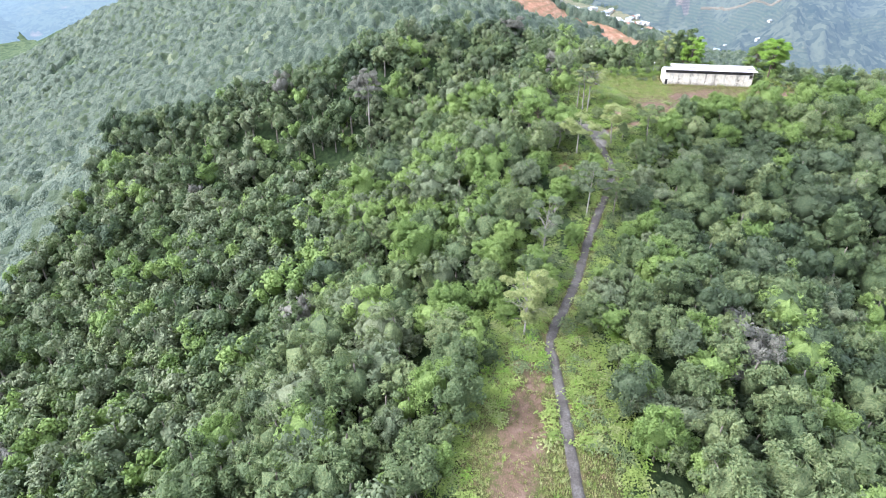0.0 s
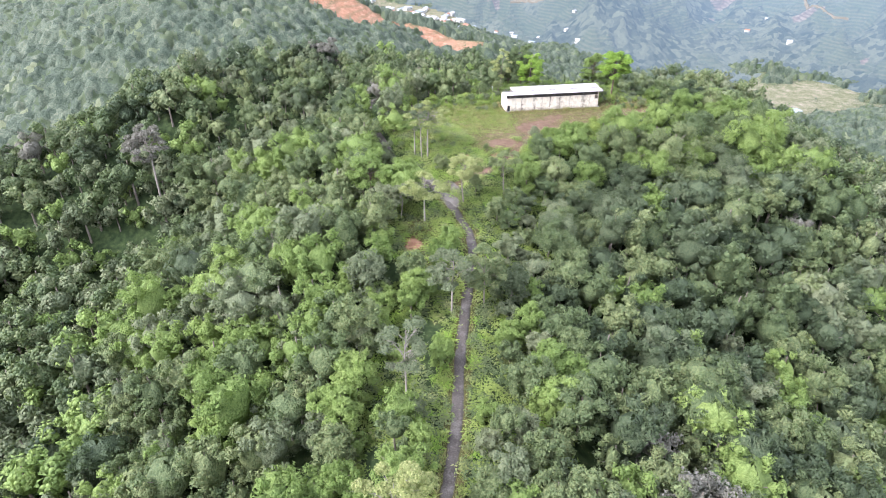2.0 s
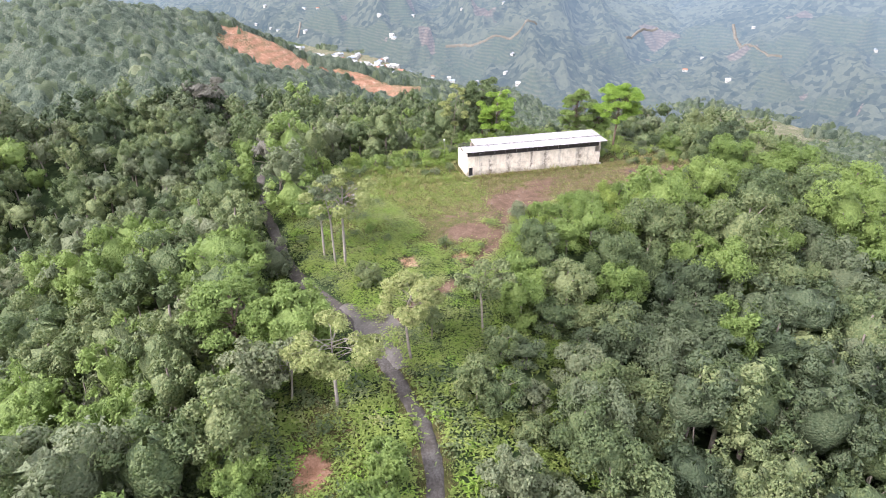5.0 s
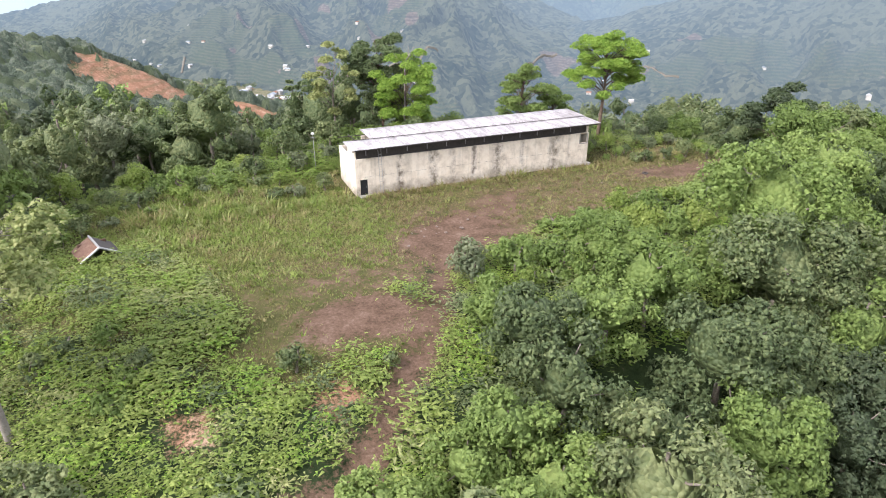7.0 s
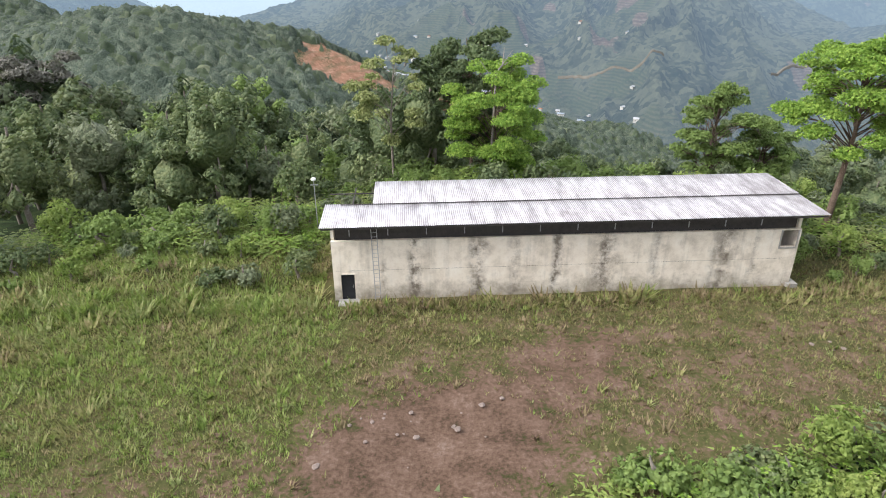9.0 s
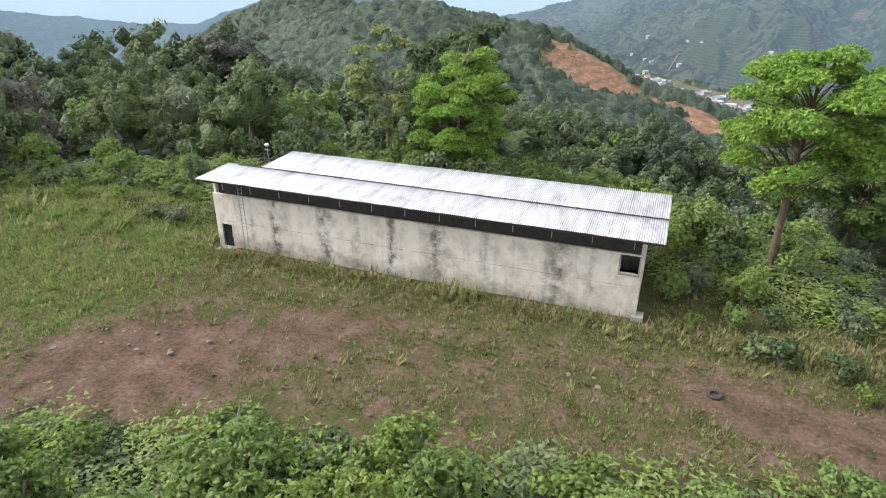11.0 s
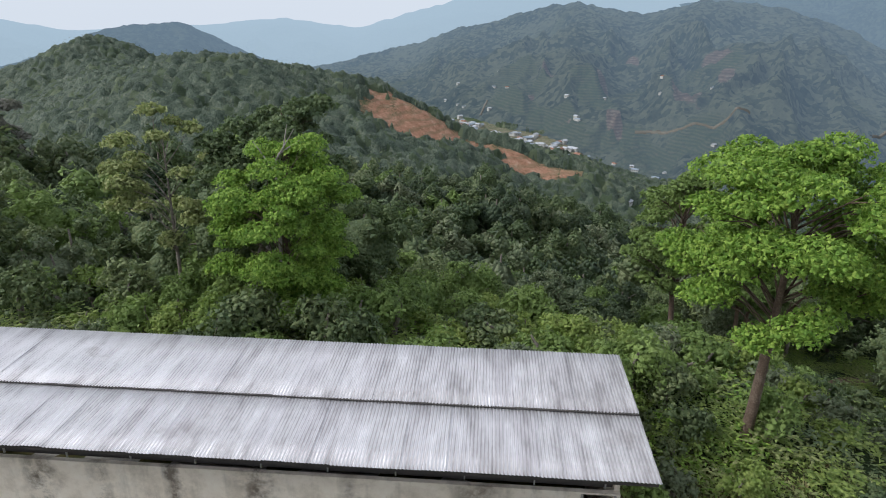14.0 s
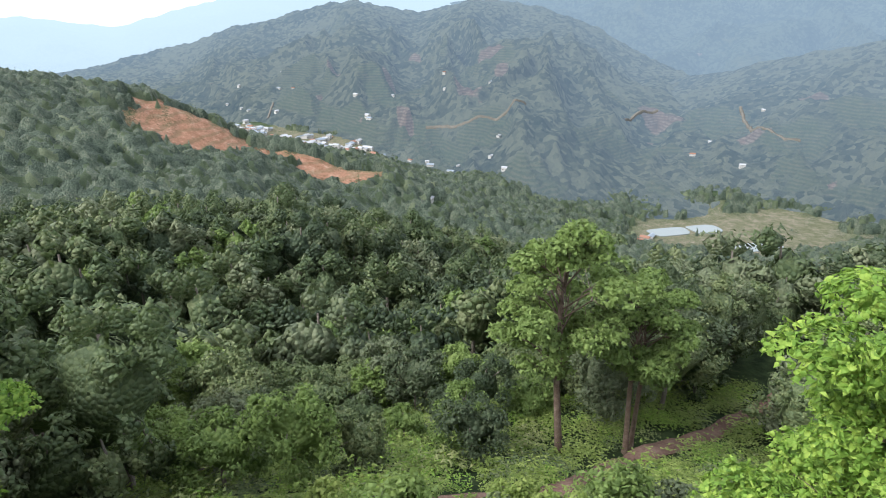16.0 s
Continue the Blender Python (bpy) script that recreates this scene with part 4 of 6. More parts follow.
def canopy(name, lo, hi, step, crown, height, leaf, density, keep, seed, mats, label):
    """The closed canopy of woods seen from afar: a lumpy dome for every crown, rough with leaf tufts."""
    nx, ny = int((hi[0] - lo[0]) / step), int((hi[1] - lo[1]) / step)
    gx, gy = np.meshgrid(lo[0] + np.arange(nx) * step, lo[1] + np.arange(ny) * step)
    r = np.random.RandomState(seed)
    best, rise, tint = crowns_at(gx, gy, crown, seed)
    lump = crowns_at(gx, gy, crown * 0.34, seed + 1)[0]
    dome = np.sqrt(np.clip(1.0 - best ** 2, 0.0, 1))
    ok = keep(gx, gy)
    z = land(gx, gy) + np.where(ok, 0.5 + height * rise * dome + crown * 0.13 * np.sqrt(np.clip(1 - lump ** 2, 0, 1)), -2.0) + r.normal(0, 0.2 * step, gx.shape)
    px, py = gx + r.normal(0, step * 0.16, gx.shape), gy + r.normal(0, step * 0.16, gx.shape)
    n = np.arange(nx * ny).reshape(ny, nx)
    q = np.stack([n[:-1, :-1], n[:-1, 1:], n[1:, 1:], n[1:, :-1]], -1)
    some = ok[:-1, :-1] | ok[1:, 1:] | ok[:-1, 1:] | ok[1:, :-1]
    q, tq = q[some], tint[:-1, :-1][some]
    used, back = np.unique(q, return_inverse=True)
    places = np.stack([px, py, z], -1)
    slope = np.stack([-np.gradient(z, step, axis=1), -np.gradient(z, step, axis=0), np.ones(z.shape)], -1)
    verts = places.reshape(-1, 3)[used]
    faces, tints = split(back.reshape(-1, 4)), np.concatenate([tq, tq])
    pick = np.where(ok.ravel())[0]
    pick = pick[r.randint(0, len(pick), int(density * len(pick)))]
    facing = unit(slope.reshape(-1, 3)[pick])
    lv, lf = leaflets(r, places.reshape(-1, 3)[pick] + facing * leaf * r.uniform(-0.1, 0.6, (len(pick), 1)) + r.normal(0, step * 0.5, (len(pick), 3)), facing + [0, 0, 0.3] + r.normal(0, 0.5, (len(pick), 3)), leaf, leaf * 0.75)
    faces, tints = np.concatenate([faces, lf + len(verts)]), np.concatenate([tints, tint.ravel()[pick]])
    kinds = np.where(tints < 0.55, 0, np.where(tints < 0.76, 1, np.where(tints < 0.97, 2, 3)))
    me = mesh_from(name, np.concatenate([verts, lv]), faces, mats, kinds, True, np.mod(tints * 7.3, 1.0))
    return tagged(new(name, me), label, "forest", kind="stuff")


canopy("distant_forest", (-900, 120), (860, 1500), 2.9, 7.4, 8.0, 1.5, 0.6, beyond, 45, [FAR_LEAF, LEAF_DARK, FAR_LEAF, LEAF_PALE], "far woods on the hills across the valley")


# ---------------------------------------------------------------- ferns, shrubs and long grass
def fern_template(seed, fronds, length):
    r = np.random.RandomState(seed)
    a = r.uniform(0, 6.28, fronds)
    out = np.stack([np.cos(a), np.sin(a), np.zeros(fronds)], 1)
    up = r.uniform(0.1, 0.6, (fronds, 1))
    start = np.column_stack([r.normal(0, 0.6, fronds), r.normal(0, 0.6, fronds), r.uniform(0.05, 0.85, fronds)])
    size = length * r.uniform(0.6, 1.2, (fronds, 1))
    side = np.stack([-out[:, 1], out[:, 0], np.zeros(fronds)], 1)
    middle = start + (out * 0.45 + [0, 0, 1] * up * 0.45) * size
    tip = start + (out * 0.95 + [0, 0, 1] * (up * 0.45 - 0.15)) * size
    v = np.stack([(start + middle) / 2 - side * size * 0.17, tip, (start + middle) / 2 + side * size * 0.17], 1).reshape(-1, 3)
    return v, np.arange(3 * fronds).reshape(-1, 3)


def tuft_template(seed, blades, length, spread):
    r = np.random.RandomState(seed)
    a = r.uniform(0, 6.28, blades)
    out = np.stack([np.cos(a), np.sin(a), np.zeros(blades)], 1)
    side = np.stack([-out[:, 1], out[:, 0], np.zeros(blades)], 1)
    start = np.column_stack([r.normal(0, spread, (blades, 2)), np.full(blades, -0.05)])
    size = length * r.uniform(0.6, 1.25, (blades, 1))
    lean = r.uniform(0.25, 1.0, (blades, 1))
    tip = start + (out * lean * 0.9 + [0, 0, 0.72]) * size
    v = np.stack([start - side * size * 0.085, start + side * size * 0.085, tip], 1).reshape(-1, 3)
    return v, np.arange(3 * blades).reshape(-1, 3)


FERNS = [(fern_template(141, 100, 0.46), NO_STEM), (fern_template(142, 104, 0.42), NO_STEM), (fern_template(143, 94, 0.5), NO_STEM)]
WILD = [(fern_template(144, 60, 0.7), NO_STEM), (fern_template(145, 56, 0.8), NO_STEM)]
TUFTS = [(tuft_template(151, 7, 0.55, 0.1), NO_STEM), (tuft_template(152, 8, 0.75, 0.12), NO_STEM), (tuft_template(153, 6, 0.42, 0.14), NO_STEM), (tuft_template(154, 9, 1.15, 0.12), NO_STEM)]


def shed_near(x, y):
    return (x > 57.2) & (x < 94.6) & (y > 266.2) & (y < 275.4)


def ferny(x, y):
    g, road = clearing(x, y), near_line(x, y, ROAD)
    edge = (g < 0.62) & (g > 0.02) & (road > 1.9)
    brow = y - 243 - 0.22 * (x - 62)
    south = (x > 52) & (x < 122) & (brow > -19) & (brow < 1.2)
    flank = (near_line(x, y, ROAD[4:14]) < 22) & (road > 1.9) & (waves(x, y, 22, 33) > -0.35)
    north = (blob(x, y, 112, 308, 56, 30) > 0.5) & (waves(x, y, 9, 35) > -0.3)
    west = (blob(x, y, 26, 240, 14, 22) > 0.5) | (blob(x, y, 50, 216, 16, 16) > 0.5)
    lower = near_line(x, y, LOWER) > 1.7
    return (edge | south | flank | north | west) & lower & (bare_earth(x, y) < 0.5) & (red_clay(x, y) < 0.45) & ~shed_near(x, y) & (road > 1.9)


FERN_MATS = [FERN, LEAF, LEAF_BRIGHT, LEAF_YELLOW, BARK]
x, y, r = scatter((-6, 204), (170, 345), 1.4, 51, ferny)
plant("fern_cover", x, y, r, FERNS, FERN_MATS, lambda n, r: (r.randint(0, 3, n), np.where(waves(x, y, 13, 36) > 0.45, 1, r.choice(4, n, p=[0.66, 0.06, 0.18, 0.1]))), lambda x, y, r: (1.05 + 0.45 * waves(x, y, 9, 34)) * r.uniform(0.7, 1.5, len(x)),
      "bright green ferns and low creepers over the hilltop slopes", "fern", 0.1, 0.0)
x, y, r = scatter((-22, 66), (60, 204), 1.8, 52, ferny)
plant("creeper_cover", x, y, r, WILD, FERN_MATS, lambda n, r: (r.randint(0, 2, n), r.choice(4, n, p=[0.6, 0.25, 0.08, 0.07])), lambda x, y, r: r.uniform(0.8, 1.7, len(x)),
      "tangled green creepers and ferns along the ridge track", "fern", 0.1, 0.0)


def grassy(x, y):
    e = bare_earth(x, y)
    r = np.random.RandomState(5).uniform(0, 1, len(x))
    return (clearing(x, y) > 0.35) & (r > e * 1.25 - 0.12) & (red_clay(x, y) < 0.5) & ~shed_near(x, y) & (np.minimum(near_line(x, y, ROAD), near_line(x, y, [(0, 0), (0, 1)])) > 1.4) & (y > 60)


def grass_size(x, y, r):
    tall = np.maximum(np.clip(1.2 - np.hypot((x - 40) / 24, (y - 266) / 18), 0, 1), (np.abs(y - 265.6) < 1.6) * 0.8)
    tall = np.maximum(tall, (y < 130) * 1.1)
    worn = bare_earth(x, y)
    return (0.6 + 0.45 * tall - 0.25 * np.clip(worn, 0, 1)) * r.uniform(0.6, 1.3, len(x))


def grass_tone(x, y, r, dry):
    """Lime, olive or dry grass, in patches."""
    n, patch = len(x), waves(x, y, 11, 38)
    lime = ((patch > -0.15) & (x < 60) | (y < 130)) & (r.uniform(0, 1, n) < 0.7)
    return np.where(lime, np.where(y < 130, r.choice([0, 1, 2], n, p=[0.25, 0.3, 0.45]), r.choice([1, 2], n, p=[0.7, 0.3])), np.where((x < 57) & (y > 130), r.choice([0, 1, 2, 3], n, p=[0.62, 0.22, 0.08, 0.08]), r.choice([0, 1, 2, 3], n, p=[0.88 - dry, 0.08, 0.04, dry])))


x, y, r = scatter((-6, 60), (134, 292), 0.38, 53, grassy)
plant("long_grass", x, y, r, TUFTS, [GRASS, FERN, LEAF_YELLOW, DRY_GRASS, BARK], lambda n, r: (r.choice(4, n, p=[0.38, 0.24, 0.34, 0.04]), grass_tone(x, y, r, 0.22)), grass_size, "long green and straw-coloured grass on the hilltop", "grass", 0.03, 0.0)


def near_yard(x, y):
    front = (x > 54) & (x < 112) & (y > 251) & (y < 267.2)
    west = (x > 28) & (x < 58) & (y > 246) & (y < 284)
    return grassy(x, y) & (front | west)


x, y, r = scatter((28, 244), (114, 286), 0.225, 57, near_yard)
plant("yard_grass", x, y, r, TUFTS, [GRASS, FERN, LEAF_YELLOW, DRY_GRASS, BARK], lambda n, r: (r.choice(4, n, p=[0.4, 0.15, 0.43, 0.02]), grass_tone(x, y, r, 0.5)),
      lambda x, y, r: (0.55 + 0.75 * (np.abs(y - 266.0) < 1.2) * (waves(x, y, 5, 39) > -0.2) + 0.12 * (x < 57)) * r.uniform(0.6, 1.3, len(x)), "short green and brown grass of the yard", "grass", 0.03, 0.0)


def shrubby(x, y):
    patch = waves(x, y, 14, 37)
    band = (clearing(x, y) > 0.25) & (clearing(x, y) < 0.85) & (patch > np.where((x < 60) & (y > 264), -0.5, 0.1))
    east = blob(x, y, 106, 266, 9, 6) > 0.5
    brow = y - 243 - 0.22 * (x - 62)
    south = (x > 60) & (x < 118) & (brow > -9) & (brow < 0.6)
    north = (blob(x, y, 92, 290, 42, 16) > 0.5) & (y > 276)
    return (band | east | south | north) & (bare_earth(x, y) < 0.45) & ~shed_near(x, y) & (near_line(x, y, ROAD) > 2.5) & (y > 200)


SHRUBS = [template(161, 1.9, 1.1, 8, 62, 0.23, 0.02, 0.6, 3, 2, 6), template(162, 1.5, 1.2, 8, 62, 0.23, 0.0, 0.6, 3, 2, 6), template(163, 2.6, 1.3, 10, 58, 0.25, 0.05, 0.55, 4, 2, 6)]
x, y, r = scatter((16, 205), (132, 296), 3.0, 55, shrubby)
plant("shrubs", x, y, r, SHRUBS, [LEAF, LEAF_PALE, LEAF_FRESH, FERN, BARK], lambda n, r: (r.randint(0, 3, n), np.where((y < 256) & (x > 56), r.choice(4, n, p=[0.12, 0.08, 0.4, 0.4]), r.choice(4, n, p=[0.3, 0.16, 0.28, 0.26]))), lambda x, y, r: np.where(y > 276, r.uniform(0.9, 2.0, len(x)), np.where((y < 256) & (x > 60), r.uniform(0.7, 1.7, len(x)), r.uniform(0.5, 1.2, len(x)))),
      "low green shrubs round the hilltop yard", "shrub", 0.1)


# ---------------------------------------------------------------- single trees that stand out
def pad_tree(seed, height, radius, pads, low, each, leaf_length, girth, flat=0.5, bare=0.0, flat_core=0.9):
    """A tree with an open crown of flat leaf pads on spreading limbs."""
    r = np.random.RandomState(seed)
    d = unit(r.normal(0, 1, (pads, 3)))
    d[:, 2] = d[:, 2] * 1.0 + 0.1
    d = unit(d)
    mid, half = height * (1 + low) / 2, height * (1 - low) / 2
    c = d * np.array([radius, radius, half]) * r.uniform(0.55, 1.0, (pads, 1)) + [0, 0, mid]
    c = c[np.argsort(c[:, 2])]
    s = radius * r.uniform(0.14, 0.25, pads)
    s = s * 1.15
    leaves, inner = [], [NO_STEM]
    for at, size in zip(c, s):
        if r.uniform() < bare:
            continue
        k = int(1.25 * each * (size / s.mean()) ** 2)
        q = unit(r.normal(0, 1, (k, 3)))
        q[:, 2] = np.abs(q[:, 2]) * 1.1 - 0.25
        where = at + q * np.array([size, size, size * flat * 1.3]) * r.uniform(0.8, 1.12, (k, 1)) + np.array([0, 0, 0.1]) * size
        leaves.append(leaflets(r, where, q * [0.8, 0.8, 1] + [0, 0, 0.5], leaf_length * 1.25, leaf_length * 1.0))
        if flat_core:
            inner.append(ball(r, at, np.array([0.78, 0.78, 0.5 * flat * 1.3]) * size * flat_core, 2, 7))
    bend = np.array([r.normal(0, 0.35), r.normal(0, 0.35), height * low])
    fork = np.array([bend[0] * 1.5, bend[1] * 1.5, height * (0.35 + 0.45 * low)])
    top = np.array([r.normal(0, 0.5), r.normal(0, 0.5), height * 0.9])
    wood = [limb([[0, 0, -1.2], [0, 0, 0.5], bend * [0.5, 0.5, 0.5], bend, fork, top], np.array([1.5, 1.1, 0.95, 0.8, 0.6, 0.15]) * girth, 7)]
    for at in c:
        t = np.clip((at[2] - bend[2]) / max(top[2] - bend[2], 1) - 0.25, 0, 0.85)
        start = bend + (top - bend) * t
        knee = (start + at) / 2 + [0, 0, 0.12 * np.linalg.norm(at - start)] + r.normal(0, 0.15, 3)
        wood.append(limb([start, knee, at], np.array([0.24, 0.14, 0.04]) * girth, 5))
        for _ in range(3 if bare else 1):
            end = at + r.normal(0, 0.5, 3) * s.mean()
            wood.append(limb([knee, (knee + end) / 2 + r.normal(0, 0.2, 3), end], np.array([0.14, 0.08, 0.03]) * girth, 4))
    return joined(leaves), joined(wood), joined(inner)


BROWN_BARK = surface("brown_bark", [(0.3, (0.06, 0.04, 0.03)), (0.5, (0.13, 0.09, 0.065)), (0.7, (0.24, 0.19, 0.15))], 1.5, 0.9, bump=0.6, depth=0.03)
PALE_BARK = surface("pale_bark", [(0.3, (0.15, 0.13, 0.11)), (0.5, (0.27, 0.24, 0.21)), (0.7, (0.38, 0.35, 0.31))], 1.5, 0.9, bump=0.4, depth=0.02)
# x, y, height, crown radius, lowest leaves, pads, leaves each, leaf length, girth, leaf, bark, share of bare limbs, label
STANDARDS = [
    (102.4, 276.8, 18.0, 5.7, 0.36, 66, 330, 0.26, 0.3, LEAF_BRIGHT, BROWN_BARK, 0.0, "tall spreading tree with bright green layered foliage beside the shed"),
    (73.0, 287.8, 14.6, 5.6, 0.08, 66, 300, 0.28, 0.2, LEAF_BRIGHT, BROWN_BARK, 0.0, "bright green tree with a dead top branch behind the shed"),
    (62.4, 292.5, 17.5, 4.0, 0.3, 22, 90, 0.4, 0.18, LEAF_YELLOW, BARK, 0.0, "slender tree with thin yellow-green foliage behind the shed"),
    (71.0, 296.0, 21.0, 6.0, 0.25, 60, 170, 0.45, 0.25, LEAF, BROWN_BARK, 0.0, "tall dark green tree rising behind the shed"),
    (59.5, 309.5, 19.0, 3.0, 0.55, 14, 90, 0.45, 0.16, LEAF, BARK, 0.0, "tall thin tree with a small green crown"),
    (124.5, 260.5, 15.0, 6.0, 0.12, 40, 170, 0.5, 0.25, LEAF_DARK, BROWN_BARK, 0.0, "broad dark green tree at the end of the yard"),
    (123.0, 334.0, 23.0, 4.5, 0.45, 20, 120, 0.5, 0.22, LEAF, BARK, 0.0, "tall green tree on the slope below the yard"),
    (25.0, 234.5, 18.0, 6.5, 0.5, 24, 90, 0.5, 0.26, LEAF_YELLOW, PALE_BARK, 0.1, "tall pale-trunked tree with thin flat crown by the track"),
    (21.5, 239.5, 16.0, 5.0, 0.5, 16, 80, 0.5, 0.22, LEAF_FRESH, PALE_BARK, 0.1, "pale-trunked tree with a thin crown by the track"),
    (23.2, 235.6, 17.0, 4.5, 0.55, 14, 80, 0.5, 0.2, LEAF_PALE, PALE_BARK, 0.1, "leaning pale-trunked tree by the track"),
    (31.2, 205.0, 14.0, 5.4, 0.55, 24, 110, 0.5, 0.22, LEAF_YELLOW, BARK, 0.0, "flat-topped yellow-green tree beside the concrete bend"),
    (19.6, 199.7, 14.0, 6.0, 0.5, 24, 100, 0.5, 0.24, LEAF_YELLOW, PALE_BARK, 0.12, "spreading yellow-green tree with pale trunk on the ridge"),
    (13.5, 203.0, 10.0, 4.5, 0.45, 16, 90, 0.5, 0.18, LEAF_PALE, PALE_BARK, 0.1, "smaller pale green tree on the ridge"),
    (43.3, 207.7, 14.0, 4.2, 0.45, 18, 90, 0.5, 0.2, LEAF, BARK, 0.15, "thin tree with broken side branches"),
    (6.2, 215.0, 17.0, 8.0, 0.4, 34, 120, 0.55, 0.28, LEAF_FRESH, BROWN_BARK, 0.0, "wide feathery green tree below the bend"),
    (4.0, 240.0, 15.0, 6.5, 0.4, 26, 110, 0.55, 0.24, LEAF_FRESH, BARK, 0.0, "wide pale green tree below the track"),
    (4.1, 110.5, 18.0, 6.2, 0.2, 42, 170, 0.5, 0.24, LEAF_YELLOW, PALE_BARK, 0.25, "pale yellow-green tree with bare twigs beside the track"),
    (8.6, 143.0, 20.0, 5.4, 0.3, 32, 100, 0.5, 0.24, LEAF_PALE, PALE_BARK, 0.35, "half-bare tree with pale trunk and twigs beside the track"),
    (21.0, 163.5, 17.0, 5.5, 0.4, 26, 120, 0.5, 0.22, LEAF_PALE, PALE_BARK, 0.1, "feathery green tree overhanging the track"),
    (29.0, 166.0, 16.0, 4.8, 0.4, 22, 120, 0.5, 0.2, LEAF, BARK, 0.0, "feathery green tree beside the track"),
    (-71.5, 276.0, 34.0, 7.0, 0.62, 34, 110, 0.7, 0.4, LEAF_GREY, PALE_BARK, 0.0, "very tall tree with grey-purple crown and pale trunk"),
    (-8.0, 355.0, 22.0, 8.5, 0.3, 40, 120, 0.8, 0.35, LEAF_GREY, PALE_BARK, 0.0, "broad grey-green forest giant"),
    (109.4, 312.3, 23.0, 6.4, 0.36, 50, 170, 0.42, 0.34, LEAF_FRESH, BROWN_BARK, 0.06, "tall tree with brown trunk and layered crown by the lower track"),
    (116.5, 312.6, 18.0, 5.2, 0.4, 32, 160, 0.42, 0.26, LEAF_FRESH, BROWN_BARK, 0.06, "brown-trunked tree by the lower track"),
    (117.6, 313.4, 17.5, 5.0, 0.4, 30, 160, 0.42, 0.24, LEAF_FRESH, BROWN_BARK, 0.06, "brown-trunked tree beside its twin by the lower track"),
    (120.7, 169.5, 9.0, 3.0, 0.4, 14, 110, 0.5, 0.15, LEAF_YELLOW, BARK, 0.0, "small vivid yellow-green tree on the flank"),
]
for k, (tx, ty, height, radius, low, pads, each, length, girth, leaf, bark, bare, label) in enumerate(STANDARDS):
    ob = tree_thing("tree", pad_tree(300 + k, height, radius, pads, low, each, length, girth, bare=bare), leaf, label, bark)
    ob.matrix_basis = pose(tx, ty, float(land(tx, ty)) - 0.1)

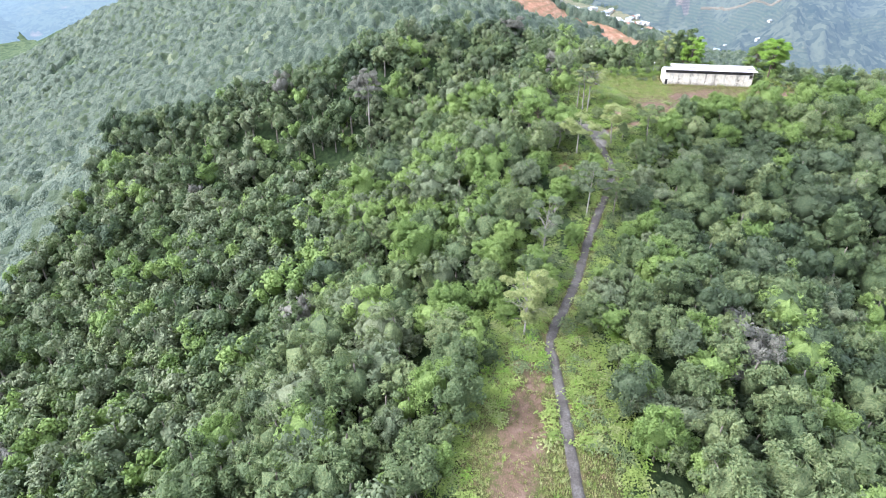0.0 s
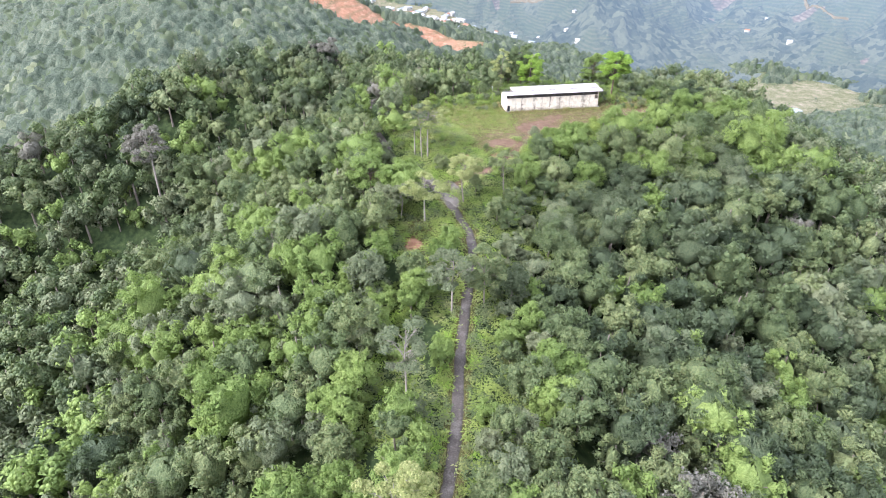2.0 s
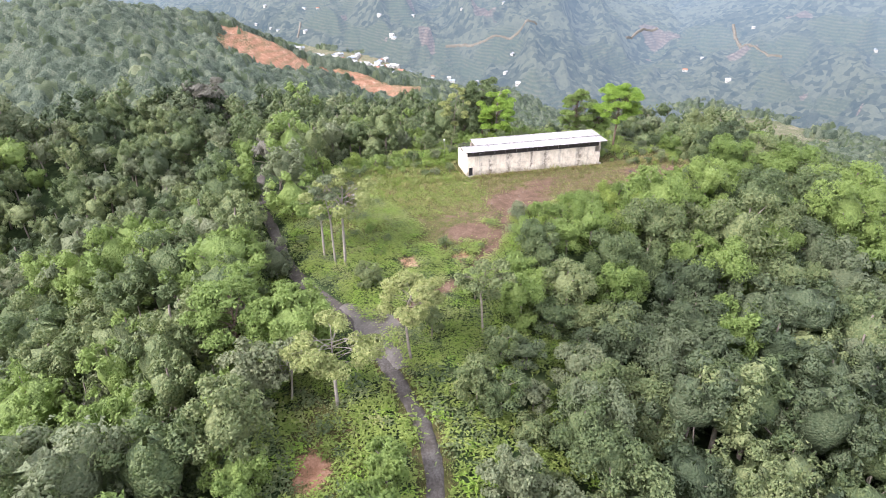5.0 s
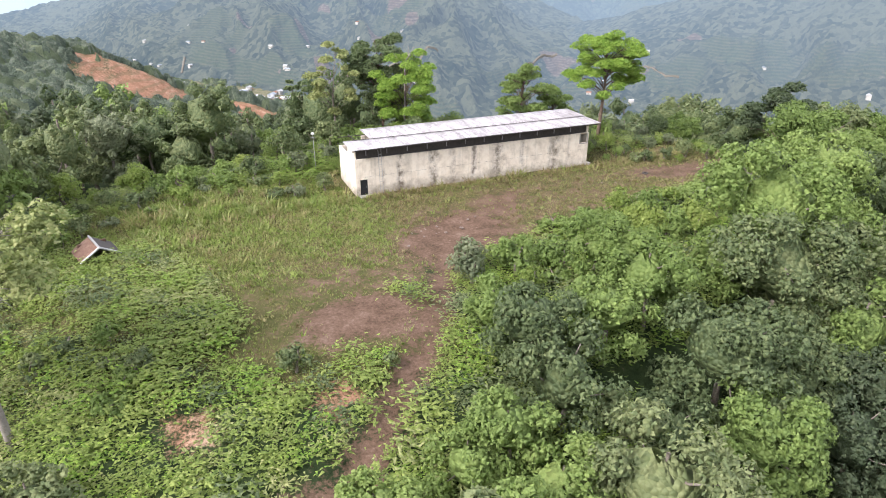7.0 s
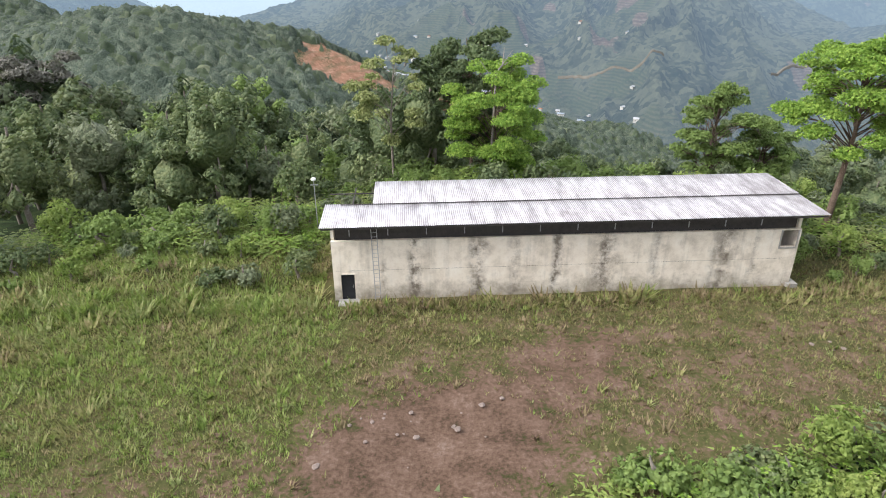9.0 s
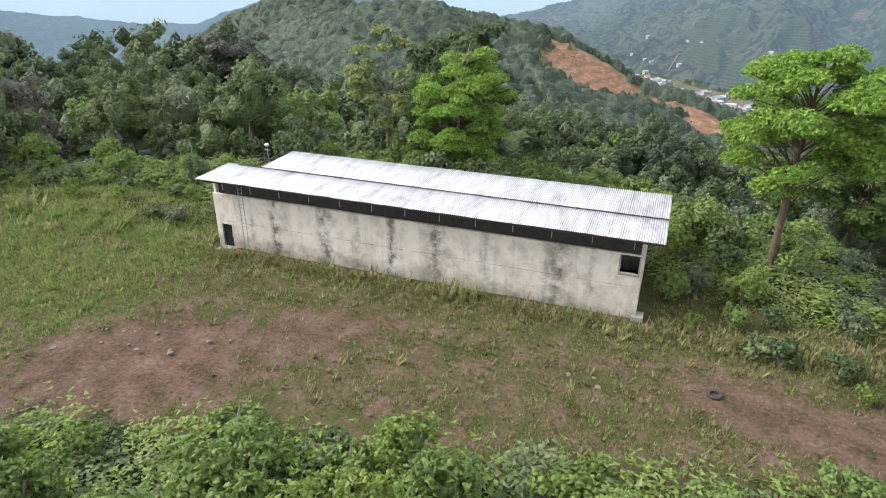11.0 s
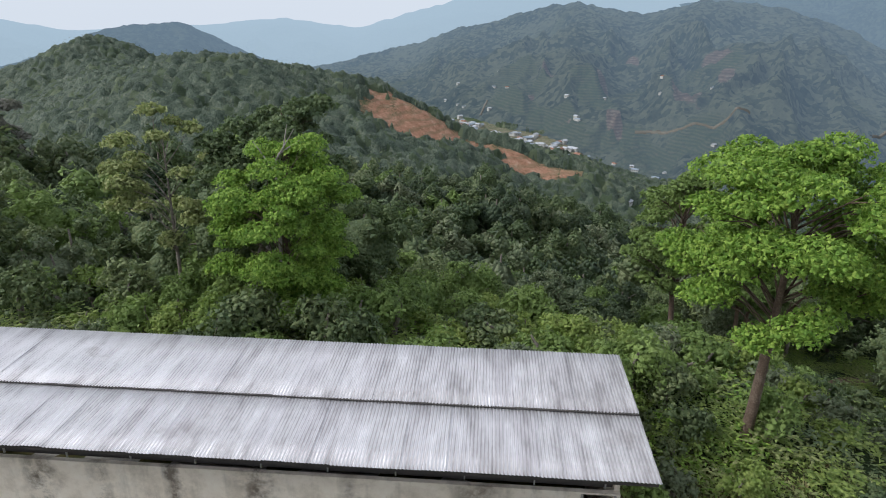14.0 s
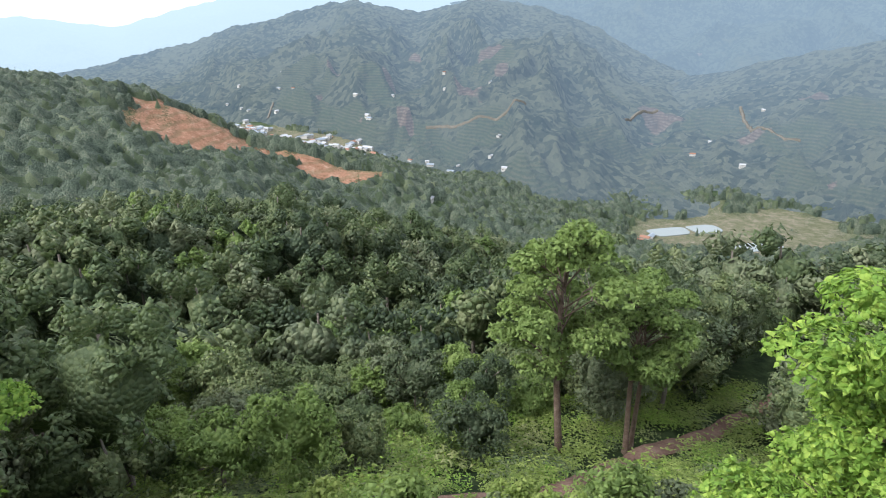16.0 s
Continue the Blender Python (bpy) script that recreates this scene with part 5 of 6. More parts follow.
# ---------------------------------------------------------------- the long shed
def stained_plaster():
    m, nodes, links, bsdf = material("stained_white_plaster")
    coord = nodes.new("ShaderNodeTexCoord")
    stretch = nodes.new("ShaderNodeMapping")
    stretch.inputs["Scale"].default_value = (1.1, 1.1, 0.09)
    links.new(coord.outputs["Object"], stretch.inputs[0])
    streak = noise_node(nodes, links, 1.0, 5.0, 0.65, stretch.outputs[0])
    patch = noise_node(nodes, links, 0.7, 6.0, 0.7, coord.outputs["Object"])
    fine = noise_node(nodes, links, 6.0, 8.0, 0.75, coord.outputs["Object"])
    blotch = noise_node(nodes, links, 1.1, 8.0, 0.72, coord.outputs["Object"])
    paint = ramp(nodes, links, patch, [(0.3, (0.56, 0.48, 0.385)), (0.5, (0.75, 0.66, 0.55)), (0.7, (0.82, 0.75, 0.65))])
    mould = ramp(nodes, links, math_node(nodes, links, "ADD", math_node(nodes, links, "MULTIPLY", streak, 0.6), math_node(nodes, links, "MULTIPLY", blotch, 0.4)),
                 [(0.5, (0, 0, 0)), (0.6, (0.35, 0.35, 0.35)), (0.72, (0.9, 0.9, 0.9))])
    split = nodes.new("ShaderNodeSeparateXYZ")
    links.new(coord.outputs["Object"], split.inputs[0])
    wander = math_node(nodes, links, "SUBTRACT", patch, 0.5)
    place = math_node(nodes, links, "ADD", split.outputs[0], math_node(nodes, links, "MULTIPLY", wander, 1.4))
    runs = None
    for at, width, force in ((61.9, 0.3, 0.5), (64.15, 0.65, 1.25), (68.9, 0.9, 1.0), (71.6, 0.6, 0.6), (74.75, 0.5, 1.1), (78.4, 1.3, 1.0), (82.4, 0.5, 0.5), (87.6, 1.3, 0.8), (89.9, 0.3, 0.5)):
        off = math_node(nodes, links, "ABSOLUTE", math_node(nodes, links, "SUBTRACT", place, at))
        col = math_node(nodes, links, "MULTIPLY", math_node(nodes, links, "SUBTRACT", 1.0, math_node(nodes, links, "DIVIDE", off, width), True), force)
        runs = col if runs is None else math_node(nodes, links, "MAXIMUM", runs, col)
    runs = math_node(nodes, links, "MULTIPLY", runs, ramp(nodes, links, blotch, [(0.4, (0.12, 0.12, 0.12)), (0.62, (1.3, 1.3, 1.3))]), True)
    colour = mix(nodes, links, mould, paint, (0.3, 0.26, 0.2))
    colour = mix(nodes, links, math_node(nodes, links, "MULTIPLY", runs, 0.88), colour, (0.11, 0.085, 0.065))
    low = nodes.new("ShaderNodeMapRange")
    low.inputs[1].default_value, low.inputs[2].default_value, low.inputs[3].default_value, low.inputs[4].default_value = 0.1, 1.5, 1.1, 0.0
    links.new(math_node(nodes, links, "ADD", split.outputs[2], math_node(nodes, links, "MULTIPLY", wander, 3.0)), low.inputs[0])
    colour = mix(nodes, links, math_node(nodes, links, "MULTIPLY", low.outputs[0], blotch, True), colour, (0.16, 0.135, 0.1))
    level = math_node(nodes, links, "ABSOLUTE", math_node(nodes, links, "SUBTRACT", math_node(nodes, links, "ADD", split.outputs[2], math_node(nodes, links, "MULTIPLY", math_node(nodes, links, "SUBTRACT", fine, 0.5), 0.25)), 2.45))
    crack = ramp(nodes, links, math_node(nodes, links, "MULTIPLY", math_node(nodes, links, "SUBTRACT", 1.0, math_node(nodes, links, "DIVIDE", level, 0.05), True), math_node(nodes, links, "MULTIPLY", blotch, 1.6)), [(0.5, (0, 0, 0)), (0.8, (0.8, 0.8, 0.8))])
    colour = mix(nodes, links, crack, colour, (0.12, 0.1, 0.08))
    flake = ramp(nodes, links, fine, [(0.64, (0, 0, 0)), (0.7, (1, 1, 1))])
    colour = mix(nodes, links, math_node(nodes, links, "MULTIPLY", flake, 0.5), colour, (0.3, 0.28, 0.24))
    links.new(colour, bsdf.inputs["Base Color"])
    bsdf.inputs["Roughness"].default_value = 0.9
    bumped(nodes, links, bsdf, fine, 0.4, 0.02)
    return m


PITCH = 0.15  # one wave of the sheeting


def roof_metal():
    m, nodes, links, bsdf = material("weathered_roof_sheet")
    coord = nodes.new("ShaderNodeTexCoord")
    stretch = nodes.new("ShaderNodeMapping")
    stretch.inputs["Scale"].default_value = (1.0, 0.18, 1.0)
    links.new(coord.outputs["Object"], stretch.inputs[0])
    streak = noise_node(nodes, links, 1.6, 6.0, 0.7, stretch.outputs[0])
    tone = nodes.new("ShaderNodeObjectInfo")
    each = ramp(nodes, links, tone.outputs["Random"], [(0.0, (0.95, 0.94, 0.95)), (0.6, (1, 1, 1)), (1.0, (1.03, 1.03, 1.03))])
    across = nodes.new("ShaderNodeSeparateXYZ")
    links.new(coord.outputs["Object"], across.inputs[0])
    # stripe along each wave: shading of the corrugation put into the colour
    valley = math_node(nodes, links, "SINE", math_node(nodes, links, "MULTIPLY", across.outputs[0], 6.28318 / PITCH))
    # wave shading painted together with real grime streaks
    grime_and_shade = ramp(nodes, links, math_node(nodes, links, "ADD", math_node(nodes, links, "MULTIPLY", valley, 0.3), streak), [(0.22, (0.42, 0.41, 0.41)), (0.6, (1, 1, 1))])
    patch = noise_node(nodes, links, 0.35, 6.0, 0.7, coord.outputs["Object"])
    stain = ramp(nodes, links, patch, [(0.27, (0.68, 0.65, 0.64)), (0.4, (1, 1, 1))])
    sheeting = mix(nodes, links, 1.0, ramp(nodes, links, streak, [(0.3, (0.46, 0.43, 0.435)), (0.45, (0.63, 0.6, 0.605)), (0.7, (0.73, 0.7, 0.71))]), each, "MULTIPLY")
    links.new(mix(nodes, links, 1.0, mix(nodes, links, 1.0, sheeting, grime_and_shade, "MULTIPLY"), stain, "MULTIPLY"), bsdf.inputs["Base Color"])
    bsdf.inputs["Metallic"].default_value = 0.25
    links.new(ramp(nodes, links, streak, [(0.3, (0.6, 0.6, 0.6)), (0.7, (0.42, 0.42, 0.42))]), bsdf.inputs["Roughness"])
    return m


PLASTER, ROOF = stained_plaster(), roof_metal()
# also colours the sheet that imitates shade under the eaves
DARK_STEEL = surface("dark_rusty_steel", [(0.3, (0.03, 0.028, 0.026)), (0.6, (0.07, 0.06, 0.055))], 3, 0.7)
PALE_STEEL = surface("galvanised_steel", [(0.3, (0.3, 0.3, 0.3)), (0.7, (0.5, 0.5, 0.5))], 3, 0.5, 0.5)
DARK_DOOR = surface("black_painted_door", [(0.3, (0.012, 0.012, 0.014)), (0.7, (0.03, 0.03, 0.035))], 3, 0.5)
CONCRETE = surface("old_concrete", [(0.3, (0.2, 0.19, 0.17)), (0.5, (0.34, 0.32, 0.29)), (0.7, (0.45, 0.43, 0.4))], 1.5, 0.9)

X0, X1, Y0, Y1, TOP = 58.2, 93.3, 267.0, 274.6, 4.84
shed = thing("shed", "long white stained shed with corrugated roof on the hilltop", "building", pose(0, 0, 0))
T = 0.22
DX0, DX1, DH = 58.75, 59.75, 2.15      # door opening
WX0, WX1, WZ0, WZ1 = 91.85, 93.05, 3.4, 4.76  # window opening


def pierced_wall(name, xs, zs, y0, y1, holes, label):
    """A wall in one piece, its openings going right through."""
    bm, seen = bmesh.new(), {}

    def corner(x, y, z):
        return seen.setdefault((x, y, z), None) or seen.update({(x, y, z): bm.verts.new((x, y, z))}) or seen[x, y, z]

    full = {(i, k) for i in range(len(xs) - 1) for k in range(len(zs) - 1)} - set(holes)
    for i, k in full:
        a, b, c, d = xs[i], xs[i + 1], zs[k], zs[k + 1]
        bm.faces.new([corner(*v) for v in ((a, y0, c), (b, y0, c), (b, y0, d), (a, y0, d))])
        bm.faces.new([corner(*v) for v in ((a, y1, d), (b, y1, d), (b, y1, c), (a, y1, c))])
        for step, (u, v) in (((-1, 0), ((a, c), (a, d))), ((1, 0), ((b, d), (b, c))), ((0, -1), ((b, c), (a, c))), ((0, 1), ((a, d), (b, d)))):
            if (i + step[0], k + step[1]) not in full:
                bm.faces.new([corner(*w) for w in ((u[0], y0, u[1]), (v[0], y0, v[1]), (v[0], y1, v[1]), (u[0], y1, u[1]))])
    bmesh.ops.recalc_face_normals(bm, faces=bm.faces)
    return part(name, bm, PLASTER, shed, label)


pierced_wall("front_wall", [X0, DX0, DX1, WX0, WX1, X1], [-0.6, DH, WZ0, WZ1, TOP], Y0, Y0 + T, [(1, 0), (3, 2)], "white plaster streaked with black mould")
boxes("back_wall", [((X0, Y1 - T, -0.6), (61.3, Y1, 4.84)), ((61.3, Y1 - T, -0.6), (X1, Y1, 5.9))], PLASTER, shed)
boxes("side_wall", [((X0, Y0 + T, -0.6), (X0 + T, 270.2, 5.9)), ((X0, 270.2, -0.6), (X0 + T, Y1 - T, 4.84))], PLASTER, shed)
boxes("side_wall", [((X1 - T, Y0 + T, -0.6), (X1, Y1 - T, 5.9))], PLASTER, shed)
boxes("floor_slab", [((X0 + T, Y0 + T, -0.5), (X1 - T, Y1 - T, 0.06))], CONCRETE, shed)


def roof_z(y):
    return 6.32 + (y - 266.0) * 0.032




def sheet(x0, waves_wide, y0, y1, lift, seed):
    """One corrugated sheet, its waves running down the slope."""
    r = np.random.RandomState(seed)
    xs = x0 + np.arange(4 * waves_wide + 1) * PITCH / 4
    wave = 0.024 * np.cos(np.arange(len(xs)) * np.pi / 2)
    ys = np.linspace(y0 + r.uniform(-0.03, 0.03), y1, 4)
    z = roof_z(ys)[:, None] + wave[None] + lift + r.uniform(-0.004, 0.008) + 0.012 * waves(xs[None] + 0 * ys[:, None], ys[:, None] + 0 * xs[None], 6, 17)
    n, m = len(ys), len(xs)
    upper = np.stack(np.broadcast_arrays(xs[None], ys[:, None], z), -1)
    lower = upper - [0, 0, 0.012]
    i = np.arange(n * m).reshape(n, m)
    f = np.stack([i[:-1, :-1], i[:-1, 1:], i[1:, 1:], i[1:, :-1]], -1).reshape(-1, 4)
    rim = [np.stack([a[:-1], a[:-1] + n * m, a[1:] + n * m, a[1:]], -1) for a in (i[0], i[-1][::-1], i[::-1, 0], i[:, -1])]
    ob = new("roof_sheet", mesh_from("roof_sheet", np.concatenate([upper.reshape(-1, 3), lower.reshape(-1, 3)]), np.concatenate([f, f[:, ::-1] + n * m] + rim), [ROOF], smooth=True))
    ob.parent = shed
    return ob


for k in range(41):
    sheet(57.6 + k * 0.9, 6, 266.0, 270.3, 0.003 * (k % 2), 700 + k)
for k in range(37):
    sheet(61.2 + k * 0.9, 6, 270.1, 274.9, 0.07 + 0.003 * (k % 2), 800 + k)
boxes("roof_seam", [((58.8, 270.04, roof_z(270.1) + 0.03), (94.5, 270.16, roof_z(270.1) + 0.07))], DARK_STEEL, shed, "dark lap between the roof sheets")
boxes("fascia", [((57.7, 266.08, 6.1), (94.4, 266.13, 6.22))], DARK_STEEL, shed)
# added dark sheet, set back in the open gap to imitate its shade
boxes("gap_shade", [((X0 + 0.3, Y0 + 0.5, TOP - 0.1), (X1 - 0.1, Y0 + 0.58, 6.12))], DARK_STEEL, shed, "dark sheet standing in for the shade of the open gap under the eaves")
for k in range(13):
    x = X0 + 1.4 + k * 2.75
    boxes("rafter", [((x - 0.05, 266.15, 6.08), (x + 0.05, Y1 + 0.2, 6.18))], DARK_STEEL, shed)
    boxes("strut", [((x - 0.03, Y0 - 0.32, 5.35), (x + 0.03, Y0 - 0.26, 6.15))], PALE_STEEL, shed)
for y in (266.5, 268.6, 272.6):
    boxes("purlin", [((57.7, y, roof_z(y) - 0.13), (94.4, y + 0.08, roof_z(y) - 0.04))], DARK_STEEL, shed)
door = boxes("door", [((DX0 + 0.02, Y0 + 0.1, 0.05), (DX1 - 0.02, Y0 + 0.15, DH - 0.02))], DARK_DOOR, shed, "black metal door")
boxes("door_frame", [((DX0 - 0.09, Y0 - 0.04, 0), (DX0, Y0 + 0.06, DH + 0.1)), ((DX1, Y0 - 0.04, 0), (DX1 + 0.09, Y0 + 0.06, DH + 0.1)), ((DX0, Y0 - 0.04, DH), (DX1, Y0 + 0.06, DH + 0.1))], PLASTER, shed)
boxes("window_frame", [((WX0 - 0.1, Y0 - 0.05, WZ0 - 0.14), (WX1 + 0.1, Y0 - 0.002, WZ0)), ((WX0 - 0.1, Y0 - 0.05, WZ0), (WX0, Y0 - 0.002, WZ1)), ((WX1, Y0 - 0.05, WZ0), (WX1 + 0.1, Y0 - 0.002, WZ1))], CONCRETE, shed)
boxes("plinth", [((X1 - 0.3, Y0 - 0.35, -0.5), (X1 + 0.5, Y0 + 0.6, 0.35))], CONCRETE, shed, "broken concrete corner block")

ladder = bmesh.new()
tube(ladder, (61.15, 266.62, 5.95), (61.25, 266.5, 0.2), 0.03, 0.03)
tube(ladder, (61.55, 266.62, 5.95), (61.65, 266.5, 0.2), 0.03, 0.03)
for k in range(17):
    z = 0.5 + k * 0.32
    tube(ladder, (61.25 - z * 0.017, 266.5 + z * 0.02, z), (61.65 - z * 0.017, 266.5 + z * 0.02, z), 0.018, 0.018)
part("ladder", ladder, PALE_STEEL, shed, "thin grey steel ladder up to the roof")
boxes("door_step", [((58.5, 266.0, -0.3), (60.1, 267.0, 0.12))], CONCRETE, shed)
handle = bmesh.new()
tube(handle, (59.6, 267.08, 1.0), (59.6, 267.08, 1.25), 0.02, 0.02)
part("door_handle", handle, PALE_STEEL, door, "steel pull handle")

# ---------------------------------------------------------------- small things on the hilltop
def tile_shelter():
    """A low tin-roofed shelter half sunk in the grass."""
    ob = thing("shelter", "small tin-roofed shelter half hidden in long grass", "shelter", pose(27.9, 258.4, float(land(27.9, 258.4)), 0, 0, 18) @ Matrix.Diagonal((1.25, 1.25, 1.2, 1)))
    bm = bmesh.new()
    for a, b in (((-0.1, -1.4), (-0.1, 1.4)), ((2.1, -1.4), (2.1, 1.4))):
        box(bm, (a[0], a[1] + 0.2, -0.3), (b[0] + 0.12, b[1] - 0.2, 0.75))
    box(bm, (0, 1.05, -0.3), (2.1, 1.17, 1.2))
    part("wall", bm, MUD, ob)
    for side in (-1, 1):
        bm = bmesh.new()
        m = pose(1.05, 0, 1.55, 0, 0, 0) @ pose(0, 0, 0, 0, 32 * side, 0)
        box(bm, (0 if side > 0 else -1.75, -1.5, -0.03), (1.75 if side > 0 else 0, 1.5, 0.03), m=m)
        part("roof_sheet", bm, MUD if side < 0 else DARK_STEEL, ob, "bent tin sheet")
    bm = bmesh.new()
    for a, b in (((-0.45, -1.52, 0.66), (1.05, -1.52, 1.6)), ((1.05, -1.52, 1.6), (2.5, -1.52, 0.72)), ((1.05, -1.5, 1.6), (1.05, 1.5, 1.6))):
        tube(bm, a, b, 0.09, 0.09, 6)
    part("roof_edge", bm, PALE_STEEL, ob, "pale bent edge strip")
    return ob


tile_shelter()


def tyre(x, y, turn):
    ob = thing("tyre", "old black tyre lying on the red earth", "tyre", pose(x, y, float(land(x, y)) + 0.1, 3, -4, turn))
    bm = bmesh.new()
    ring = [(0.24, -0.09), (0.24, 0.09), (0.33, 0.115), (0.42, 0.09), (0.44, 0.0), (0.42, -0.09), (0.33, -0.115)]
    n = 28
    vs = [[bm.verts.new((r * math.cos(6.2832 * k / n), r * math.sin(6.2832 * k / n), z)) for r, z in ring] for k in range(n)]
    for k in range(n):
        a, b = vs[k], vs[(k + 1) % n]
        for j in range(len(ring) - 1):
            bm.faces.new((a[j], b[j], b[j + 1], a[j + 1]))
        bm.faces.new((a[-1], b[-1], b[0], a[0]))
    bmesh.ops.recalc_face_normals(bm, faces=bm.faces)
    part("casing", bm, DARK_STEEL, ob)
    return ob


tyre(98.3, 259.9, 20)


def pole_lamp():
    ob = thing("pole_lamp", "thin grey pole with a white lamp head", "lamp", pose(55.6, 278.6, float(land(55.6, 278.6))))
    bm = bmesh.new()
    tube(bm, (0, 0, -0.4), (0, 0, 5.0), 0.05, 0.035, 8)
    part("pole", bm, PALE_STEEL, ob)
    bm = bmesh.new()
    bmesh.ops.create_uvsphere(bm, u_segments=12, v_segments=8, radius=0.24, matrix=pose(0, 0, 5.15) @ Matrix.Diagonal((1, 1, 0.7, 1)))
    part("lamp_head", bm, WHITE, ob, "round white lamp head")
    bm = bmesh.new()
    box(bm, (-0.35, -0.03, 4.6), (0.35, 0.03, 4.66))
    part("crossbar", bm, PALE_STEEL, ob)
    return ob


WHITE = surface("white_paint", [(0.3, (0.62, 0.62, 0.6)), (0.7, (0.8, 0.8, 0.78))], 2, 0.6)
pole_lamp()

ROCK = surface("pale_rubble", [(0.3, (0.14, 0.11, 0.09)), (0.5, (0.22, 0.17, 0.145)), (0.7, (0.32, 0.27, 0.235))], 3, 0.9, bump=0.6)


def stone(size, seed):
    r = random.Random(seed)
    bm = bmesh.new()
    bmesh.ops.create_icosphere(bm, subdivisions=2, radius=size)
    for v in bm.verts:
        v.co *= r.uniform(0.75, 1.15)
        v.co.z *= 0.55
    me = bpy.data.meshes.new("stone")
    bm.to_mesh(me)
    bm.free()
    me.materials.append(ROCK)
    return me


shapes = [stone(0.3, 1), stone(0.22, 2), stone(0.38, 3)]
r = random.Random(12)
for cx, cy, spread, count in ((63.5, 252.5, 2.2, 22), (91.5, 258.6, 0.8, 5), (59.6, 265.6, 0.9, 5), (64.6, 266.2, 0.7, 4), (40.5, 247, 1.2, 6)):
    for k in range(count):
        sx, sy = cx + r.gauss(0, spread), min(cy + r.gauss(0, spread * 0.6), 266.4)
        s = r.uniform(0.2, 0.55)
        ob = new("stone", r.choice(shapes))
        ob.matrix_basis = pose(sx, sy, float(land(sx, sy)) + 0.02, 0, 0, r.uniform(0, 360)) @ Matrix.Scale(s, 4)
        tagged(ob, "pale broken stone lying on the trodden earth", "stone", "rubble of the yard")

dead = bmesh.new()
tips = [((0.3, 0, 3.2), (1.8, -0.2, 5.4)), ((0.1, 0.1, 2.4), (-1.3, 0.3, 4.4)), ((0.9, 0, 4.0), (1.1, 0.5, 5.6)), ((0.5, 0, 3.6), (2.5, 0.2, 4.9))]
tube(dead, (0, 0, -6.0), (0.3, 0, 3.2), 0.16, 0.1, 7)
for a, b in tips:
    tube(dead, a, b, 0.07, 0.02, 5)
dead_tree = thing("dead_tree", "bleached bare dead branch standing above the foliage", "tree", pose(72.6, 288.2, 10.0))
part("branch", dead, PALE_BARK, dead_tree)

# ---------------------------------------------------------------- the valley: town, ponds, a house
HOUSE_WALL = surface("dull_house_plaster", [(0.3, (0.35, 0.34, 0.32)), (0.7, (0.55, 0.54, 0.5))], 0.5, 0.8)
ROOFS = [surface("tin_roof", [(0.3, (0.3, 0.31, 0.33)), (0.7, (0.5, 0.51, 0.53))], 0.3, 0.5), surface("rusty_roof", [(0.3, (0.2, 0.1, 0.07)), (0.7, (0.34, 0.19, 0.13))], 0.3, 0.8), surface("blue_roof", [(0.3, (0.2, 0.24, 0.28)), (0.7, (0.3, 0.34, 0.38))], 0.3, 0.6)]


def house(length, depth, height, roof, label):
    ob = thing("house", label, "house", group="houses of the valley town")
    bm = bmesh.new()
    box(bm, (-length / 2, -depth / 2, -3), (length / 2, depth / 2, height))
    part("wall", bm, HOUSE_WALL, ob)
    bm = bmesh.new()
    e, t, h = 0.6, length / 2 + 0.5, height
    v = [bm.verts.new(c) for c in ((-t, -depth / 2 - e, h - 0.2), (t, -depth / 2 - e, h - 0.2), (t, 0, h + depth * 0.25), (-t, 0, h + depth * 0.25), (-t, depth / 2 + e, h - 0.2), (t, depth / 2 + e, h - 0.2))]
    bm.faces.new((v[0], v[1], v[2], v[3]))
    bm.faces.new((v[3], v[2], v[5], v[4]))
    bm.faces.new((v[0], v[3], v[4]))
    bm.faces.new((v[1], v[5], v[2]))
    bm.faces.new((v[0], v[4], v[5], v[1]))
    bmesh.ops.recalc_face_normals(bm, faces=bm.faces)
    part("roof", bm, roof, ob)
    for k in range(3):
        x = (k - 1) * length / 3.4
        boxes("window", [((x - 0.6, -depth / 2 - 0.06, 1.0), (x + 0.6, -depth / 2 - 0.01, 2.3))], DARK_DOOR, ob)
    return ob


kinds = [house(9, 7, 3.5, ROOFS[0], "small white valley house with pale tin roof"), house(12, 8, 4, ROOFS[1], "white valley house with rusty brown roof"), house(15, 8, 4, ROOFS[2], "long valley house with blue roof"), house(11, 8, 6, ROOFS[0], "two-storey white valley house with tin roof")]
r = random.Random(4)
STREET = along([(-60, 1600), (30, 1440), (110, 1370), (190, 1290), (240, 1240)], 9.0)
spots = [(p[0] + r.gauss(0, 24), p[1] + r.gauss(0, 28)) for p in STREET for _ in range(3)]
spots += [(281, 1199), (282, 1038), (307, 1047), (228, 859), (499, 886), (512, 893), (488, 876), (330, 1110), (-240, 1010), (255, 1130)]
